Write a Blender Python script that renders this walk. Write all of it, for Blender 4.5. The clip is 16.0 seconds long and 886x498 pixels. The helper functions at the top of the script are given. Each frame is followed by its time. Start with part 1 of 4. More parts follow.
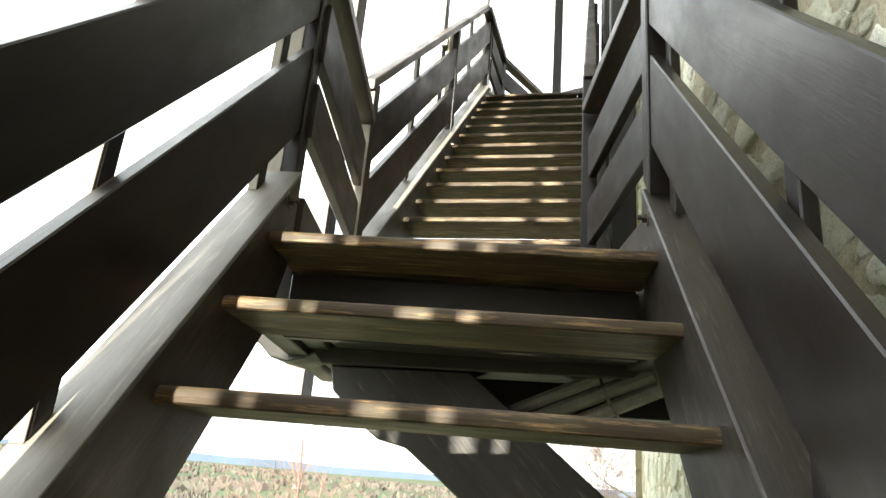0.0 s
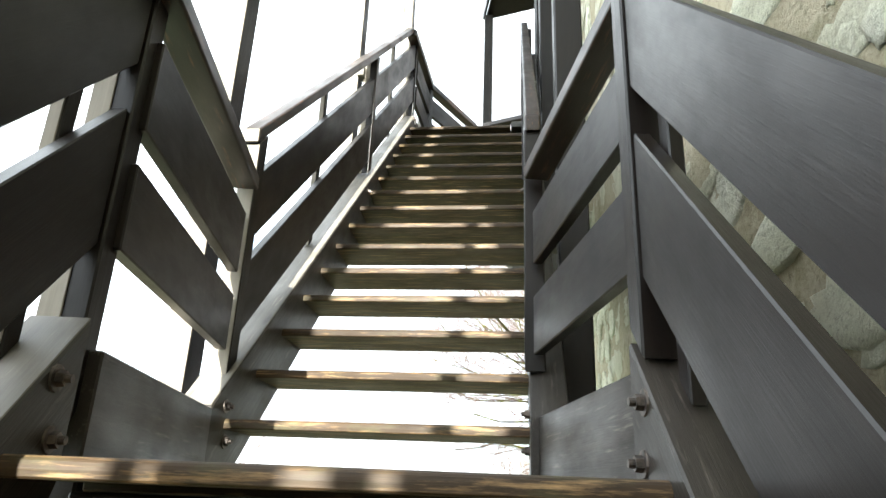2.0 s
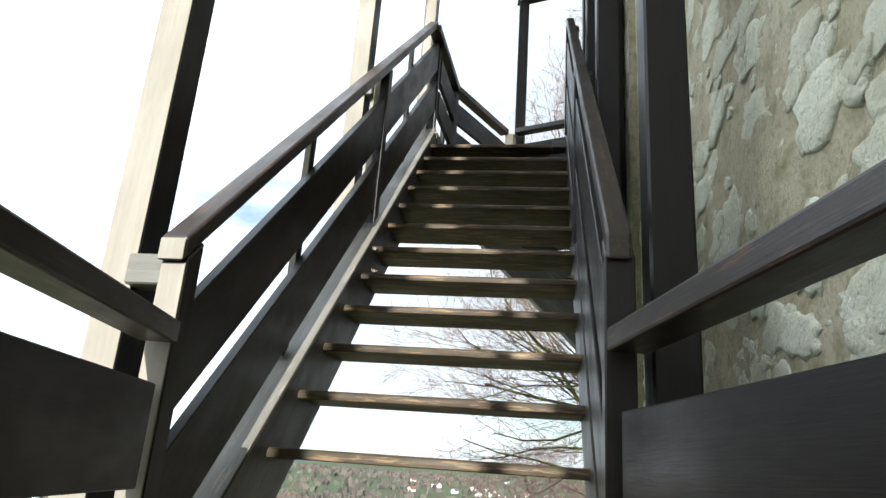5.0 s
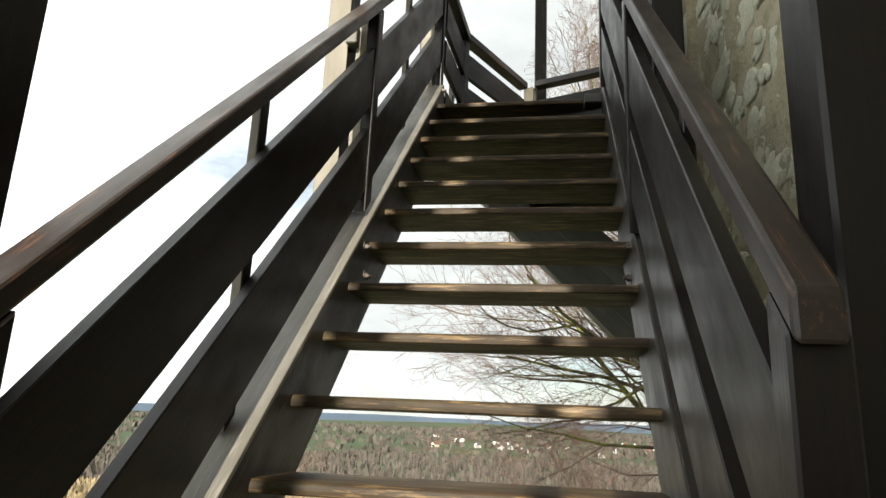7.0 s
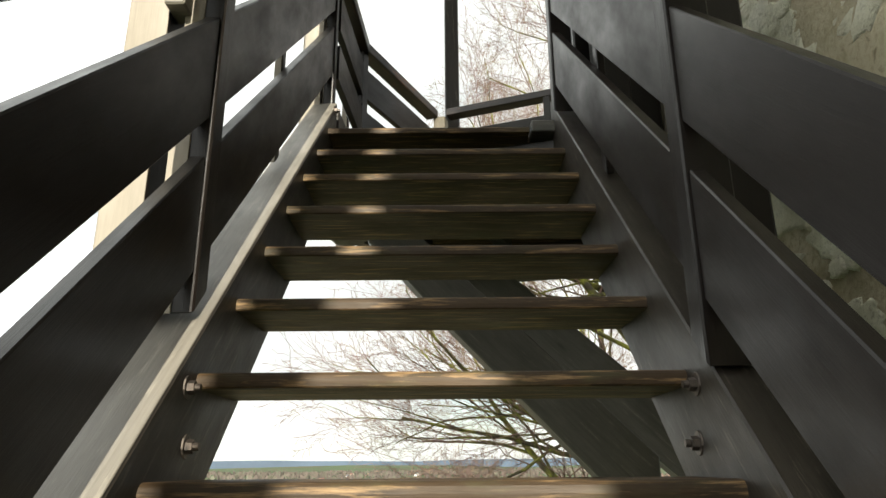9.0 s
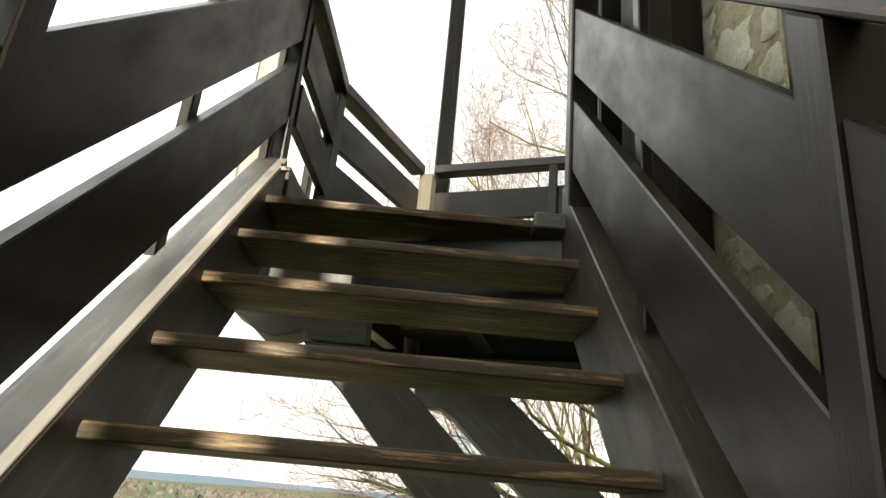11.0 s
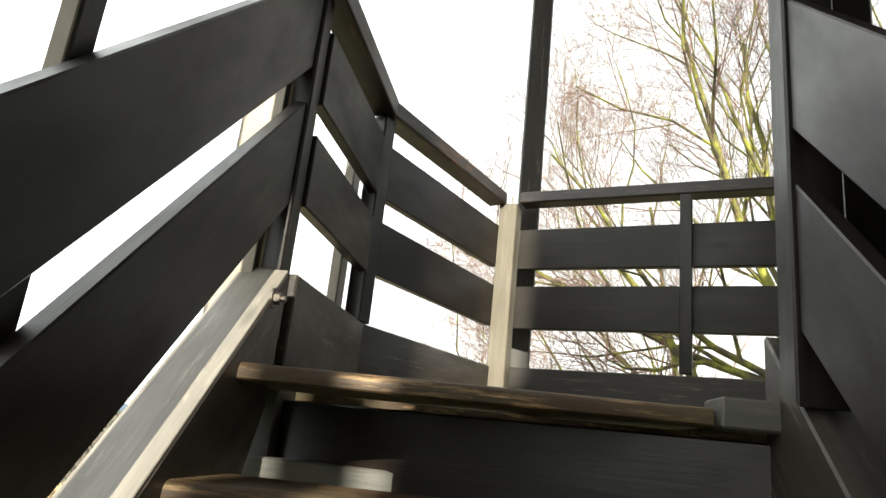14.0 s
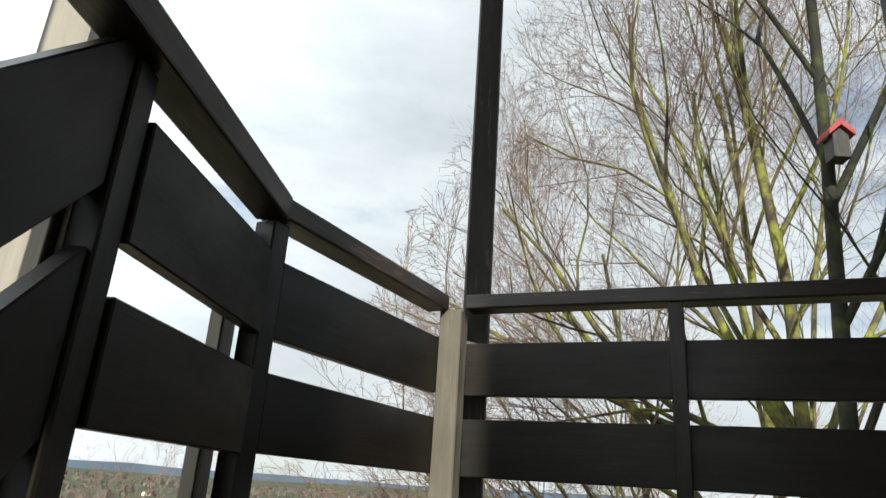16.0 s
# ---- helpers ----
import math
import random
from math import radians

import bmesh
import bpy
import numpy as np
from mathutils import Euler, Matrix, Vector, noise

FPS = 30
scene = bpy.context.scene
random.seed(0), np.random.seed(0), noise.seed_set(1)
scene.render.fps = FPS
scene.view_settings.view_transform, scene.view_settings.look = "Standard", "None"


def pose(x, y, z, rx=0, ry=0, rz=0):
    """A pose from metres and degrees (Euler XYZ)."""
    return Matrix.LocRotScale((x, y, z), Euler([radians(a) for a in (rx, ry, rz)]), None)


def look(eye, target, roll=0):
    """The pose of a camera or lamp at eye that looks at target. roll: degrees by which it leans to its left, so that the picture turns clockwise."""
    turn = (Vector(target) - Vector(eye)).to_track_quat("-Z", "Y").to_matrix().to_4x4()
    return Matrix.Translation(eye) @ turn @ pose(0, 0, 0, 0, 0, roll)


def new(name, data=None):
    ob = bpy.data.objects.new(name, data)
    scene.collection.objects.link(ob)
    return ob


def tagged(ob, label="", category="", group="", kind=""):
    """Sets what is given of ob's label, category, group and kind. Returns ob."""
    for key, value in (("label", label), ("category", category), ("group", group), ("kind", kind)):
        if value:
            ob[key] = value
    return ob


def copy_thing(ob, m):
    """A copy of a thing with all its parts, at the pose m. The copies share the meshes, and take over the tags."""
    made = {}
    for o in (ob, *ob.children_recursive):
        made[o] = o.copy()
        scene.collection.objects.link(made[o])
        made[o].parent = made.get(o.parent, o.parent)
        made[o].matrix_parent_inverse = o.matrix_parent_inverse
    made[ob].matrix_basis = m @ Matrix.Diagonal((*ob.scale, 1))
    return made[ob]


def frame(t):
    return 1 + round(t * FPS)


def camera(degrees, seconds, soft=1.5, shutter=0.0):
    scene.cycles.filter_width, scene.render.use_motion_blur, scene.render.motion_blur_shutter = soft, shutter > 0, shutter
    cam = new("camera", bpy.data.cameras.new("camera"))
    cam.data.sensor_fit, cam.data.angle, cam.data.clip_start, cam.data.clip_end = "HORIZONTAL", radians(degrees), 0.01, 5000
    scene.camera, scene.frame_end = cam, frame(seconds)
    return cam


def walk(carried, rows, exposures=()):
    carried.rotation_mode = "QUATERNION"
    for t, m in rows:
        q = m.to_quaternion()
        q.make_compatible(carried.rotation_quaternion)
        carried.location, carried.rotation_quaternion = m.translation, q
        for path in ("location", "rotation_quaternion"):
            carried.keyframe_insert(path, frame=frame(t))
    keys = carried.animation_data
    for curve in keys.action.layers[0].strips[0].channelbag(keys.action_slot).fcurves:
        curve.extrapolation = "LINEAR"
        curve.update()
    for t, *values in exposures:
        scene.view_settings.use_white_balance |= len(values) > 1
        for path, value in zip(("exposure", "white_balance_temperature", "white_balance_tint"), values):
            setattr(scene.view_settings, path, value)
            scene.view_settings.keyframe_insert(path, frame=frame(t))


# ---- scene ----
cam = camera(66.0, 16.0)
PATH = [
    (0, (0.014, 0.058, -0.514), (-0.404, 1.905, 0.131), 4.9),
    (0.5, (-0.052, 0.241, -0.5), (-0.549, 2.057, 0.172), 3.6),
    (1, (-0.085, 0.348, -0.287), (-0.523, 2.199, 0.332), 4.7),
    (1.5, (-0.048, 0.458, -0.137), (-0.333, 2.31, 0.563), 4.4),
    (2, (-0.037, 0.578, -0.021), (-0.258, 2.44, 0.674), 2.3),
    (2.5, (-0.1, 0.678, 0.107), (-0.329, 2.593, 0.635), 3.0),
    (3, (-0.1, 0.775, 0.171), (-0.396, 2.656, 0.783), 4.7),
    (3.5, (-0.104, 0.848, 0.333), (-0.573, 2.71, 0.889), 2.7),
    (4, (-0.136, 1.002, 0.422), (-0.655, 2.863, 0.938), 2.4),
    (4.5, (-0.153, 1.105, 0.535), (-0.517, 2.988, 1.1), 4.2),
    (5, (-0.152, 1.237, 0.732), (-0.437, 3.119, 1.346), 4.1),
    (5.2, (-0.147, 1.278, 0.798), (-0.484, 3.144, 1.435), 3.2),
    (7.3, (-0.305, 1.989, 1.235), (-0.628, 3.908, 1.696), 2.2),
    (7.5, (-0.347, 2.041, 1.346), (-0.627, 3.972, 1.784), 2.3),
    (8, (-0.396, 2.276, 1.339), (-0.633, 4.229, 1.698), 4.1),
    (8.5, (-0.41, 2.585, 1.411), (-0.589, 4.551, 1.732), 0.2),
    (9, (-0.459, 2.921, 1.54), (-0.458, 4.827, 2.146), -0.4),
    (9.2, (-0.453, 2.993, 1.632), (-0.428, 4.853, 2.370), -0.2),
    (11.3, (-0.387, 3.538, 2.096), (-0.357, 5.421, 2.769), 5.4),
    (11.5, (-0.38, 3.566, 2.161), (-0.365, 5.473, 2.765), 4.7),
    (12, (-0.385, 3.712, 2.211), (-0.421, 5.643, 2.728), 4.9),
    (12.5, (-0.449, 3.843, 2.348), (-0.466, 5.812, 2.7), 5.5),
    (13, (-0.417, 3.948, 2.423), (-0.504, 5.914, 2.781), 5.0),
    (13.5, (-0.422, 4.071, 2.547), (-0.647, 6.012, 2.976), 6.3),
    (14, (-0.464, 4.219, 2.745), (-0.653, 6.132, 3.294), 6.1),
    (14.5, (-0.429, 4.368, 2.847), (-0.562, 6.247, 3.519), 4.4),
    (15, (-0.457, 4.434, 2.966), (-0.662, 6.318, 3.605), 1.5),
    (15.5, (-0.484, 4.609, 3.116), (-0.614, 6.499, 3.756), 2.4),
    (16, (-0.45, 4.745, 3.186), (-0.507, 6.628, 3.856), 3.9),
]
walk(cam, [(t, look(eye, target, roll)) for t, eye, target, roll in PATH],
     exposures=[(0.0, 2.3, 6350, 4), (2.0, 2.35, 6000, 4), (2.6, 1.8, 5850, 4), (3.5, 0.95, 5600, 4), (5.0, 1.2, 5750, 4), (7.5, 0.85, 6600, 4), (9.0, 1.15, 6650, 4), (11.5, 1.6, 6850, 4), (13.5, 1.75, 6650, 4), (14.5, 1.45, 6400, 4), (15.5, 0.85, 6100, 4), (16.0, 0.6, 6050, 4)])

# ---------------------------------------------------------------- world and sun
SUN_ELEVATION, SUN_FROM = 27.0, -0.8         # degrees; the sun stands straight behind the walk
world = bpy.data.worlds.new("sky")
scene.world = world
world.use_nodes = True
wn, wl = world.node_tree.nodes, world.node_tree.links
wn.clear()
sky = wn.new("ShaderNodeTexSky")
sky.sky_type, sky.sun_disc = "NISHITA", False
sky.sun_elevation, sky.sun_rotation = radians(SUN_ELEVATION), radians(180 + SUN_FROM)
sky_bg, cloud_bg, sky_mix, sky_out = wn.new("ShaderNodeBackground"), wn.new("ShaderNodeBackground"), wn.new("ShaderNodeMixShader"), wn.new("ShaderNodeOutputWorld")
sky_bg.inputs["Strength"].default_value = 0.07
sky_co, sky_map, sky_noise, sky_ramp = wn.new("ShaderNodeTexCoord"), wn.new("ShaderNodeMapping"), wn.new("ShaderNodeTexNoise"), wn.new("ShaderNodeValToRGB")
sky_map.inputs["Scale"].default_value = (1.3, 1.3, 3.6)
sky_noise.inputs["Scale"].default_value, sky_noise.inputs["Detail"].default_value, sky_noise.inputs["Roughness"].default_value = 1.6, 7.0, 0.56
sky_ramp.color_ramp.elements[0].position, sky_ramp.color_ramp.elements[1].position = 0.28, 0.47
cloud_ramp = wn.new("ShaderNodeValToRGB")
cloud_ramp.color_ramp.elements[0].position, cloud_ramp.color_ramp.elements[0].color = 0.44, (1.0, 1.0, 0.99, 1)
cloud_ramp.color_ramp.elements[1].position, cloud_ramp.color_ramp.elements[1].color = 0.70, (0.68, 0.70, 0.72, 1)
glow_dot, glow_curve, glow_gain = wn.new("ShaderNodeVectorMath"), wn.new("ShaderNodeMapRange"), wn.new("ShaderNodeMath")
glow_dot.operation, glow_dot.inputs[1].default_value = "DOT_PRODUCT", Vector((-0.90, -0.22, 0.38)).normalized()
glow_curve.interpolation_type = "SMOOTHSTEP"
glow_curve.inputs["From Min"].default_value, glow_curve.inputs["From Max"].default_value = -0.1, 1.0
glow_curve.inputs["To Min"].default_value, glow_curve.inputs["To Max"].default_value = 1.0, 2.15
glow_gain.operation, glow_gain.inputs[1].default_value = "MULTIPLY", 0.60
wl.new(sky_co.outputs["Generated"], glow_dot.inputs[0])
wl.new(glow_dot.outputs["Value"], glow_curve.inputs["Value"])
wl.new(glow_curve.outputs["Result"], glow_gain.inputs[0])
wl.new(glow_gain.outputs[0], cloud_bg.inputs["Strength"])
for a, b in ((sky_co.outputs["Generated"], sky_map.inputs[0]), (sky_map.outputs[0], sky_noise.inputs["Vector"]), (sky_noise.outputs["Fac"], sky_ramp.inputs[0]),
             (sky_noise.outputs["Fac"], cloud_ramp.inputs[0]), (cloud_ramp.outputs[0], cloud_bg.inputs["Color"]), (sky.outputs[0], sky_bg.inputs["Color"]),
             (sky_ramp.outputs[0], sky_mix.inputs[0]), (sky_bg.outputs[0], sky_mix.inputs[1]), (cloud_bg.outputs[0], sky_mix.inputs[2]), (sky_mix.outputs[0], sky_out.inputs[0])):
    wl.new(a, b)
sun = new("sun", bpy.data.lights.new("sun", "SUN"))
sun.data.energy, sun.data.angle, sun.data.color = 5.0, radians(0.4), (1.0, 0.93, 0.82)
sun_way = Vector((math.sin(radians(SUN_FROM)) * math.cos(radians(SUN_ELEVATION)), math.cos(radians(SUN_FROM)) * math.cos(radians(SUN_ELEVATION)), -math.sin(radians(SUN_ELEVATION))))
sun.matrix_basis = look((-3, -12, 14), Vector((-3, -12, 14)) + sun_way)


# ---------------------------------------------------------------- materials
class Mat:
    """A node material with short calls."""

    def __init__(self, name, rough=0.7, metal=0.0, spec=0.5):
        self.m = bpy.data.materials.new(name)
        self.m.use_nodes = True
        self.n, self.l = self.m.node_tree.nodes, self.m.node_tree.links
        self.b = self.n["Principled BSDF"]
        self.b.inputs["Roughness"].default_value, self.b.inputs["Metallic"].default_value = rough, metal
        self.b.inputs["Specular IOR Level"].default_value = spec
        self.co, self.info = self.n.new("ShaderNodeTexCoord"), self.n.new("ShaderNodeObjectInfo")

    def vec(self, scale, shift=True, coord="Object"):
        mp = self.n.new("ShaderNodeMapping")
        mp.inputs["Scale"].default_value = scale
        src = self.co.outputs[coord]
        if shift:
            add, mul = self.n.new("ShaderNodeVectorMath"), self.n.new("ShaderNodeMath")
            mul.operation, mul.inputs[1].default_value = "MULTIPLY", 37.0
            self.l.new(self.info.outputs["Random"], mul.inputs[0])
            self.l.new(src, add.inputs[0])
            self.l.new(mul.outputs[0], add.inputs[1])
            src = add.outputs[0]
        self.l.new(src, mp.inputs[0])
        return mp.outputs[0]

    def noise(self, vec, scale, detail=4.0, rough=0.55, distort=0.0):
        t = self.n.new("ShaderNodeTexNoise")
        t.inputs["Scale"].default_value, t.inputs["Detail"].default_value = scale, detail
        t.inputs["Roughness"].default_value, t.inputs["Distortion"].default_value = rough, distort
        self.l.new(vec, t.inputs["Vector"])
        return t.outputs["Fac"]

    def ramp(self, fac, *stops):
        r = self.n.new("ShaderNodeValToRGB")
        e = r.color_ramp.elements
        while len(e) < len(stops):
            e.new(0.5)
        for i, (p, c) in enumerate(stops):
            e[i].position = p
            e[i].color = (*c, 1) if isinstance(c, tuple) else (c, c, c, 1)
        self.l.new(fac, r.inputs[0])
        return r.outputs[0]

    def mix(self, fac, a, b, how="MIX"):
        x = self.n.new("ShaderNodeMix")
        x.data_type, x.blend_type = "RGBA", how
        for s, v in ((x.inputs[0], fac), (x.inputs[6], a), (x.inputs[7], b)):
            if isinstance(v, (int, float)):
                s.default_value = v
            elif isinstance(v, tuple):
                s.default_value = (*v, 1)
            else:
                self.l.new(v, s)
        return x.outputs[2]

    def math(self, op, a, b=0.0):
        x = self.n.new("ShaderNodeMath")
        x.operation = op
        for s, v in zip(x.inputs, (a, b)):
            if isinstance(v, (int, float)):
                s.default_value = v
            else:
                self.l.new(v, s)
        return x.outputs[0]

    def done(self, color, bump=None, depth=0.002, rough=None, strength=0.6):
        self.l.new(color, self.b.inputs["Base Color"])
        if bump is not None:
            bp = self.n.new("ShaderNodeBump")
            bp.inputs["Distance"].default_value, bp.inputs["Strength"].default_value = depth, strength
            self.l.new(bump, bp.inputs["Height"])
            self.l.new(bp.outputs[0], self.b.inputs["Normal"])
        if rough is not None:
            self.l.new(rough, self.b.inputs["Roughness"])
        return self.m


def timber(name, dark, light, rough, worn=None, wear=0.0, stain=None, spec=0.5, relief=0.75):
    """Stained softwood: grain along the piece, knots, blotches, and wear that bares paler wood."""
    m = Mat(name, rough, 0.0, spec)
    grain = m.noise(m.vec((0.9, 17, 17)), 2.6, 8, 0.60, 0.9)
    fine = m.noise(m.vec((5, 110, 110)), 3.0, 3, 0.6)
    blotch = m.noise(m.vec((2.2, 5, 5)), 1.6, 5, 0.6)
    both = m.mix(0.35, grain, fine)
    c = m.ramp(both, (0.32, dark), (0.68, light))
    c = m.mix(m.ramp(blotch, (0.35, 0.0), (0.75, 0.55)), c, tuple(0.62 * v for v in dark))
    vor = m.n.new("ShaderNodeTexVoronoi")
    vor.inputs["Scale"].default_value = 1.0
    m.l.new(m.vec((2.6, 9, 9)), vor.inputs["Vector"])
    c = m.mix(m.ramp(vor.outputs["Distance"], (0.05, 0.75), (0.13, 0.0)), c, tuple(0.45 * v for v in dark))
    if stain:
        c = m.mix(m.ramp(m.noise(m.vec((3, 8, 8)), 2.3, 6, 0.65), (0.5, 0.0), (0.74, 0.8)), c, stain)
    if worn:
        w = m.noise(m.vec((3.0, 34, 34)), 2.0, 6, 0.7)
        c = m.mix(m.ramp(w, (0.62 - 0.22 * wear, 0.0), (0.80 - 0.18 * wear, 0.9)), c, worn)
    c = m.mix(m.math("MULTIPLY", m.info.outputs["Random"], 0.28), c, tuple(0.7 * v for v in dark))
    r = m.ramp(blotch, (0.3, rough - 0.12), (0.7, rough + 0.12))
    return m.done(c, both, 0.0022, r, relief)


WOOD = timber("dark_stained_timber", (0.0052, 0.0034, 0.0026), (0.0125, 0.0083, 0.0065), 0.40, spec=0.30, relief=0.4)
RAILWOOD = timber("worn_handrail_timber", (0.013, 0.008, 0.006), (0.028, 0.017, 0.012), 0.42, (0.20, 0.085, 0.040), 0.24, relief=0.4)
TREADWOOD = timber("worn_tread_timber", (0.026, 0.016, 0.008), (0.080, 0.048, 0.022), 0.60, (0.40, 0.25, 0.115), 0.40, (0.070, 0.066, 0.028), spec=0.3)
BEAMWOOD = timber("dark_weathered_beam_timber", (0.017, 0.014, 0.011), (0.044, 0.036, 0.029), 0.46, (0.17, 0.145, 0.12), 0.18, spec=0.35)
# paler than BEAMWOOD: the stringer top's sunlight is in this colour; also grey poles
STRINGWOOD = timber("sunlit_and_grey_timber", (0.105, 0.094, 0.078), (0.185, 0.168, 0.142), 0.50, (0.30, 0.27, 0.22), 0.22, relief=0.45)
ENDWOOD = timber("brown_stained_timber", (0.011, 0.0085, 0.0065), (0.026, 0.020, 0.015), 0.45, spec=0.3, relief=0.4)
GREYWOOD = timber("grey_weathered_beam_timber", (0.045, 0.042, 0.036), (0.090, 0.085, 0.073), 0.55, (0.16, 0.15, 0.125), 0.2)
CORNERWOOD = timber("weathered_brown_post_timber", (0.095, 0.080, 0.055), (0.160, 0.137, 0.100), 0.6, (0.22, 0.19, 0.14), 0.15, relief=0.45)
# sunlight put into the colour, for faces turned to the sun
SUNWOOD = timber("sunlit_face_timber", (0.22, 0.19, 0.15), (0.29, 0.255, 0.21), 0.70, relief=0.35)


def bolt_material():
    m = Mat("weathered_steel", 0.5, 0.8)
    return m.done(m.ramp(m.noise(m.vec((60, 60, 60)), 1.0), (0.3, (0.05, 0.045, 0.042)), (0.7, (0.16, 0.13, 0.11))), m.noise(m.vec((200, 200, 200)), 1), 0.0004)


def stone_material():
    m = Mat("pale_limestone", 0.9, 0, 0.25)
    n1, n2, n3 = m.noise(m.vec((6, 6, 6)), 1.0, 6, 0.6), m.noise(m.vec((45, 45, 45)), 1.0, 6, 0.7), m.noise(m.vec((2, 2, 2)), 1.0, 3)
    c = m.ramp(n1, (0.28, (0.52, 0.505, 0.37)), (0.5, (0.70, 0.69, 0.54)), (0.72, (0.82, 0.815, 0.70)))
    c = m.mix(m.ramp(n2, (0.60, 0.0), (0.80, 0.5)), c, (0.36, 0.32, 0.22))
    c = m.mix(m.ramp(n3, (0.55, 0.0), (0.78, 0.45)), c, (0.32, 0.33, 0.20))
    n4, n5 = m.noise(m.vec((18, 18, 18)), 1.0, 8, 0.75, 1.2), m.noise(m.vec((110, 110, 110)), 1.0, 4, 0.7)
    c = m.mix(m.ramp(n4, (0.30, 0.75), (0.42, 0.0)), c, (0.24, 0.21, 0.13))
    c = m.mix(m.ramp(n5, (0.34, 0.55), (0.46, 0.0)), c, (0.25, 0.23, 0.17))
    c = m.mix(m.math("MULTIPLY", m.info.outputs["Random"], 0.45), c, (0.46, 0.43, 0.33))
    return m.done(c, m.mix(0.5, n4, n2), 0.022, None, 1.0)


def mortar_material():
    m = Mat("sandy_lime_mortar", 0.95, 0, 0.2)
    n1, n2, n3 = m.noise(m.vec((3, 3, 3), False), 1.0, 6, 0.6), m.noise(m.vec((70, 70, 70), False), 1.0, 6, 0.75), m.noise(m.vec((13, 13, 13), False), 1.0, 5, 0.6)
    c = m.ramp(n1, (0.3, (0.38, 0.335, 0.225)), (0.55, (0.49, 0.435, 0.31)), (0.75, (0.57, 0.525, 0.40)))
    c = m.mix(m.ramp(n2, (0.5, 0.0), (0.72, 0.7)), c, (0.19, 0.155, 0.095))
    c = m.mix(m.ramp(n3, (0.52, 0.0), (0.72, 0.75)), c, (0.21, 0.195, 0.10))
    n4 = m.noise(m.vec((28, 28, 28), False), 1.0, 7, 0.75, 0.8)
    c = m.mix(m.ramp(n4, (0.30, 0.8), (0.43, 0.0)), c, (0.13, 0.11, 0.065))
    return m.done(c, m.mix(0.45, n3, n2), 0.02, None, 1.0)


def bark_material(name, base, moss, amount):
    m = Mat(name, 0.9, 0, 0.2)
    n1, n2 = m.noise(m.vec((4, 4, 4), False), 1.2, 5), m.noise(m.vec((40, 40, 14), False), 1.0, 5, 0.7)
    c = m.mix(m.ramp(n1, (0.55 - amount, 0.0), (0.72 - 0.5 * amount, 1.0)), base, moss)
    c = m.mix(m.ramp(n2, (0.4, 0.0), (0.75, 0.6)), c, tuple(0.45 * v for v in base))
    return m.done(c, n2, 0.01)


def plain(name, color, rough=0.7, metal=0.0, vary=0.3, scale=6.0):
    m = Mat(name, rough, metal)
    return m.done(m.ramp(m.noise(m.vec((scale, scale, scale)), 1.0, 5), (0.3, tuple((1 - vary) * v for v in color)), (0.7, color)), m.noise(m.vec((scale * 8,) * 3), 1.0), 0.001)


STEEL, STONE, MORTAR = bolt_material(), stone_material(), mortar_material()
BARK = bark_material("mossy_bark", (0.080, 0.066, 0.045), (0.25, 0.25, 0.045), 0.13)
TWIG = bark_material("reddish_twig_bark", (0.21, 0.130, 0.110), (0.32, 0.26, 0.12), 0.03)
DARKBARK = bark_material("dark_bark", (0.030, 0.028, 0.022), (0.075, 0.085, 0.025), 0.06)
GALVANISED = plain("galvanised_steel", (0.55, 0.56, 0.57), 0.45, 0.6, 0.2)


# ---------------------------------------------------------------- building helpers
WORLD = {}


def thing(name, at, label, category, group="", kind=""):
    e = new(name)
    e.empty_display_size = 0.1
    e.matrix_basis = Matrix.Translation(at)
    WORLD[e] = e.matrix_basis.copy()
    return tagged(e, label, category, group, kind)


def hang(ob, parent, m):
    """Puts ob at the world pose m, as a part of parent."""
    WORLD[ob] = m.copy()
    if parent is None:
        ob.matrix_basis = m
        return ob
    ob.parent = parent
    ob.matrix_parent_inverse = WORLD[parent].inverted()
    ob.matrix_basis = m
    return ob


def part(name, bm, material, parent, label="", at=None):
    me = bpy.data.meshes.new(name)
    bm.normal_update()
    bm.to_mesh(me)
    bm.free()
    me.materials.append(material)
    ob = new(name, me)
    hang(ob, parent, at if at is not None else Matrix.Identity(4))
    return tagged(ob, label)


def prism(name, pts, d, along, material, parent, bevel=0.004, label="", segs=1):
    """A piece of timber: the flat outline pts swept by d; its grain runs along."""
    pts, d = [Vector(p) for p in pts], Vector(d)
    x = Vector(along).normalized()
    y = d - x * d.dot(x)
    if y.length < 0.1 * d.length:
        y = max(((p - pts[0]) - x * (p - pts[0]).dot(x) for p in pts), key=lambda v: v.length)
    y.normalize()
    z = x.cross(y)
    o = sum(pts, Vector()) / len(pts) + d / 2
    m = Matrix.Translation(o) @ Matrix((x, y, z)).transposed().to_4x4()
    inv = m.inverted()
    bm = bmesh.new()
    a = [bm.verts.new(inv @ p) for p in pts]
    b = [bm.verts.new(inv @ (p + d)) for p in pts]
    bm.faces.new(a[::-1])
    bm.faces.new(b)
    for i in range(len(a)):
        j = (i + 1) % len(a)
        bm.faces.new((a[i], a[j], b[j], b[i]))
    bmesh.ops.recalc_face_normals(bm, faces=bm.faces)
    if bevel:
        bmesh.ops.bevel(bm, geom=list(bm.edges), offset=bevel, segments=segs, profile=0.5, affect="EDGES", clamp_overlap=True)
    return part(name, bm, material, parent, label, m)


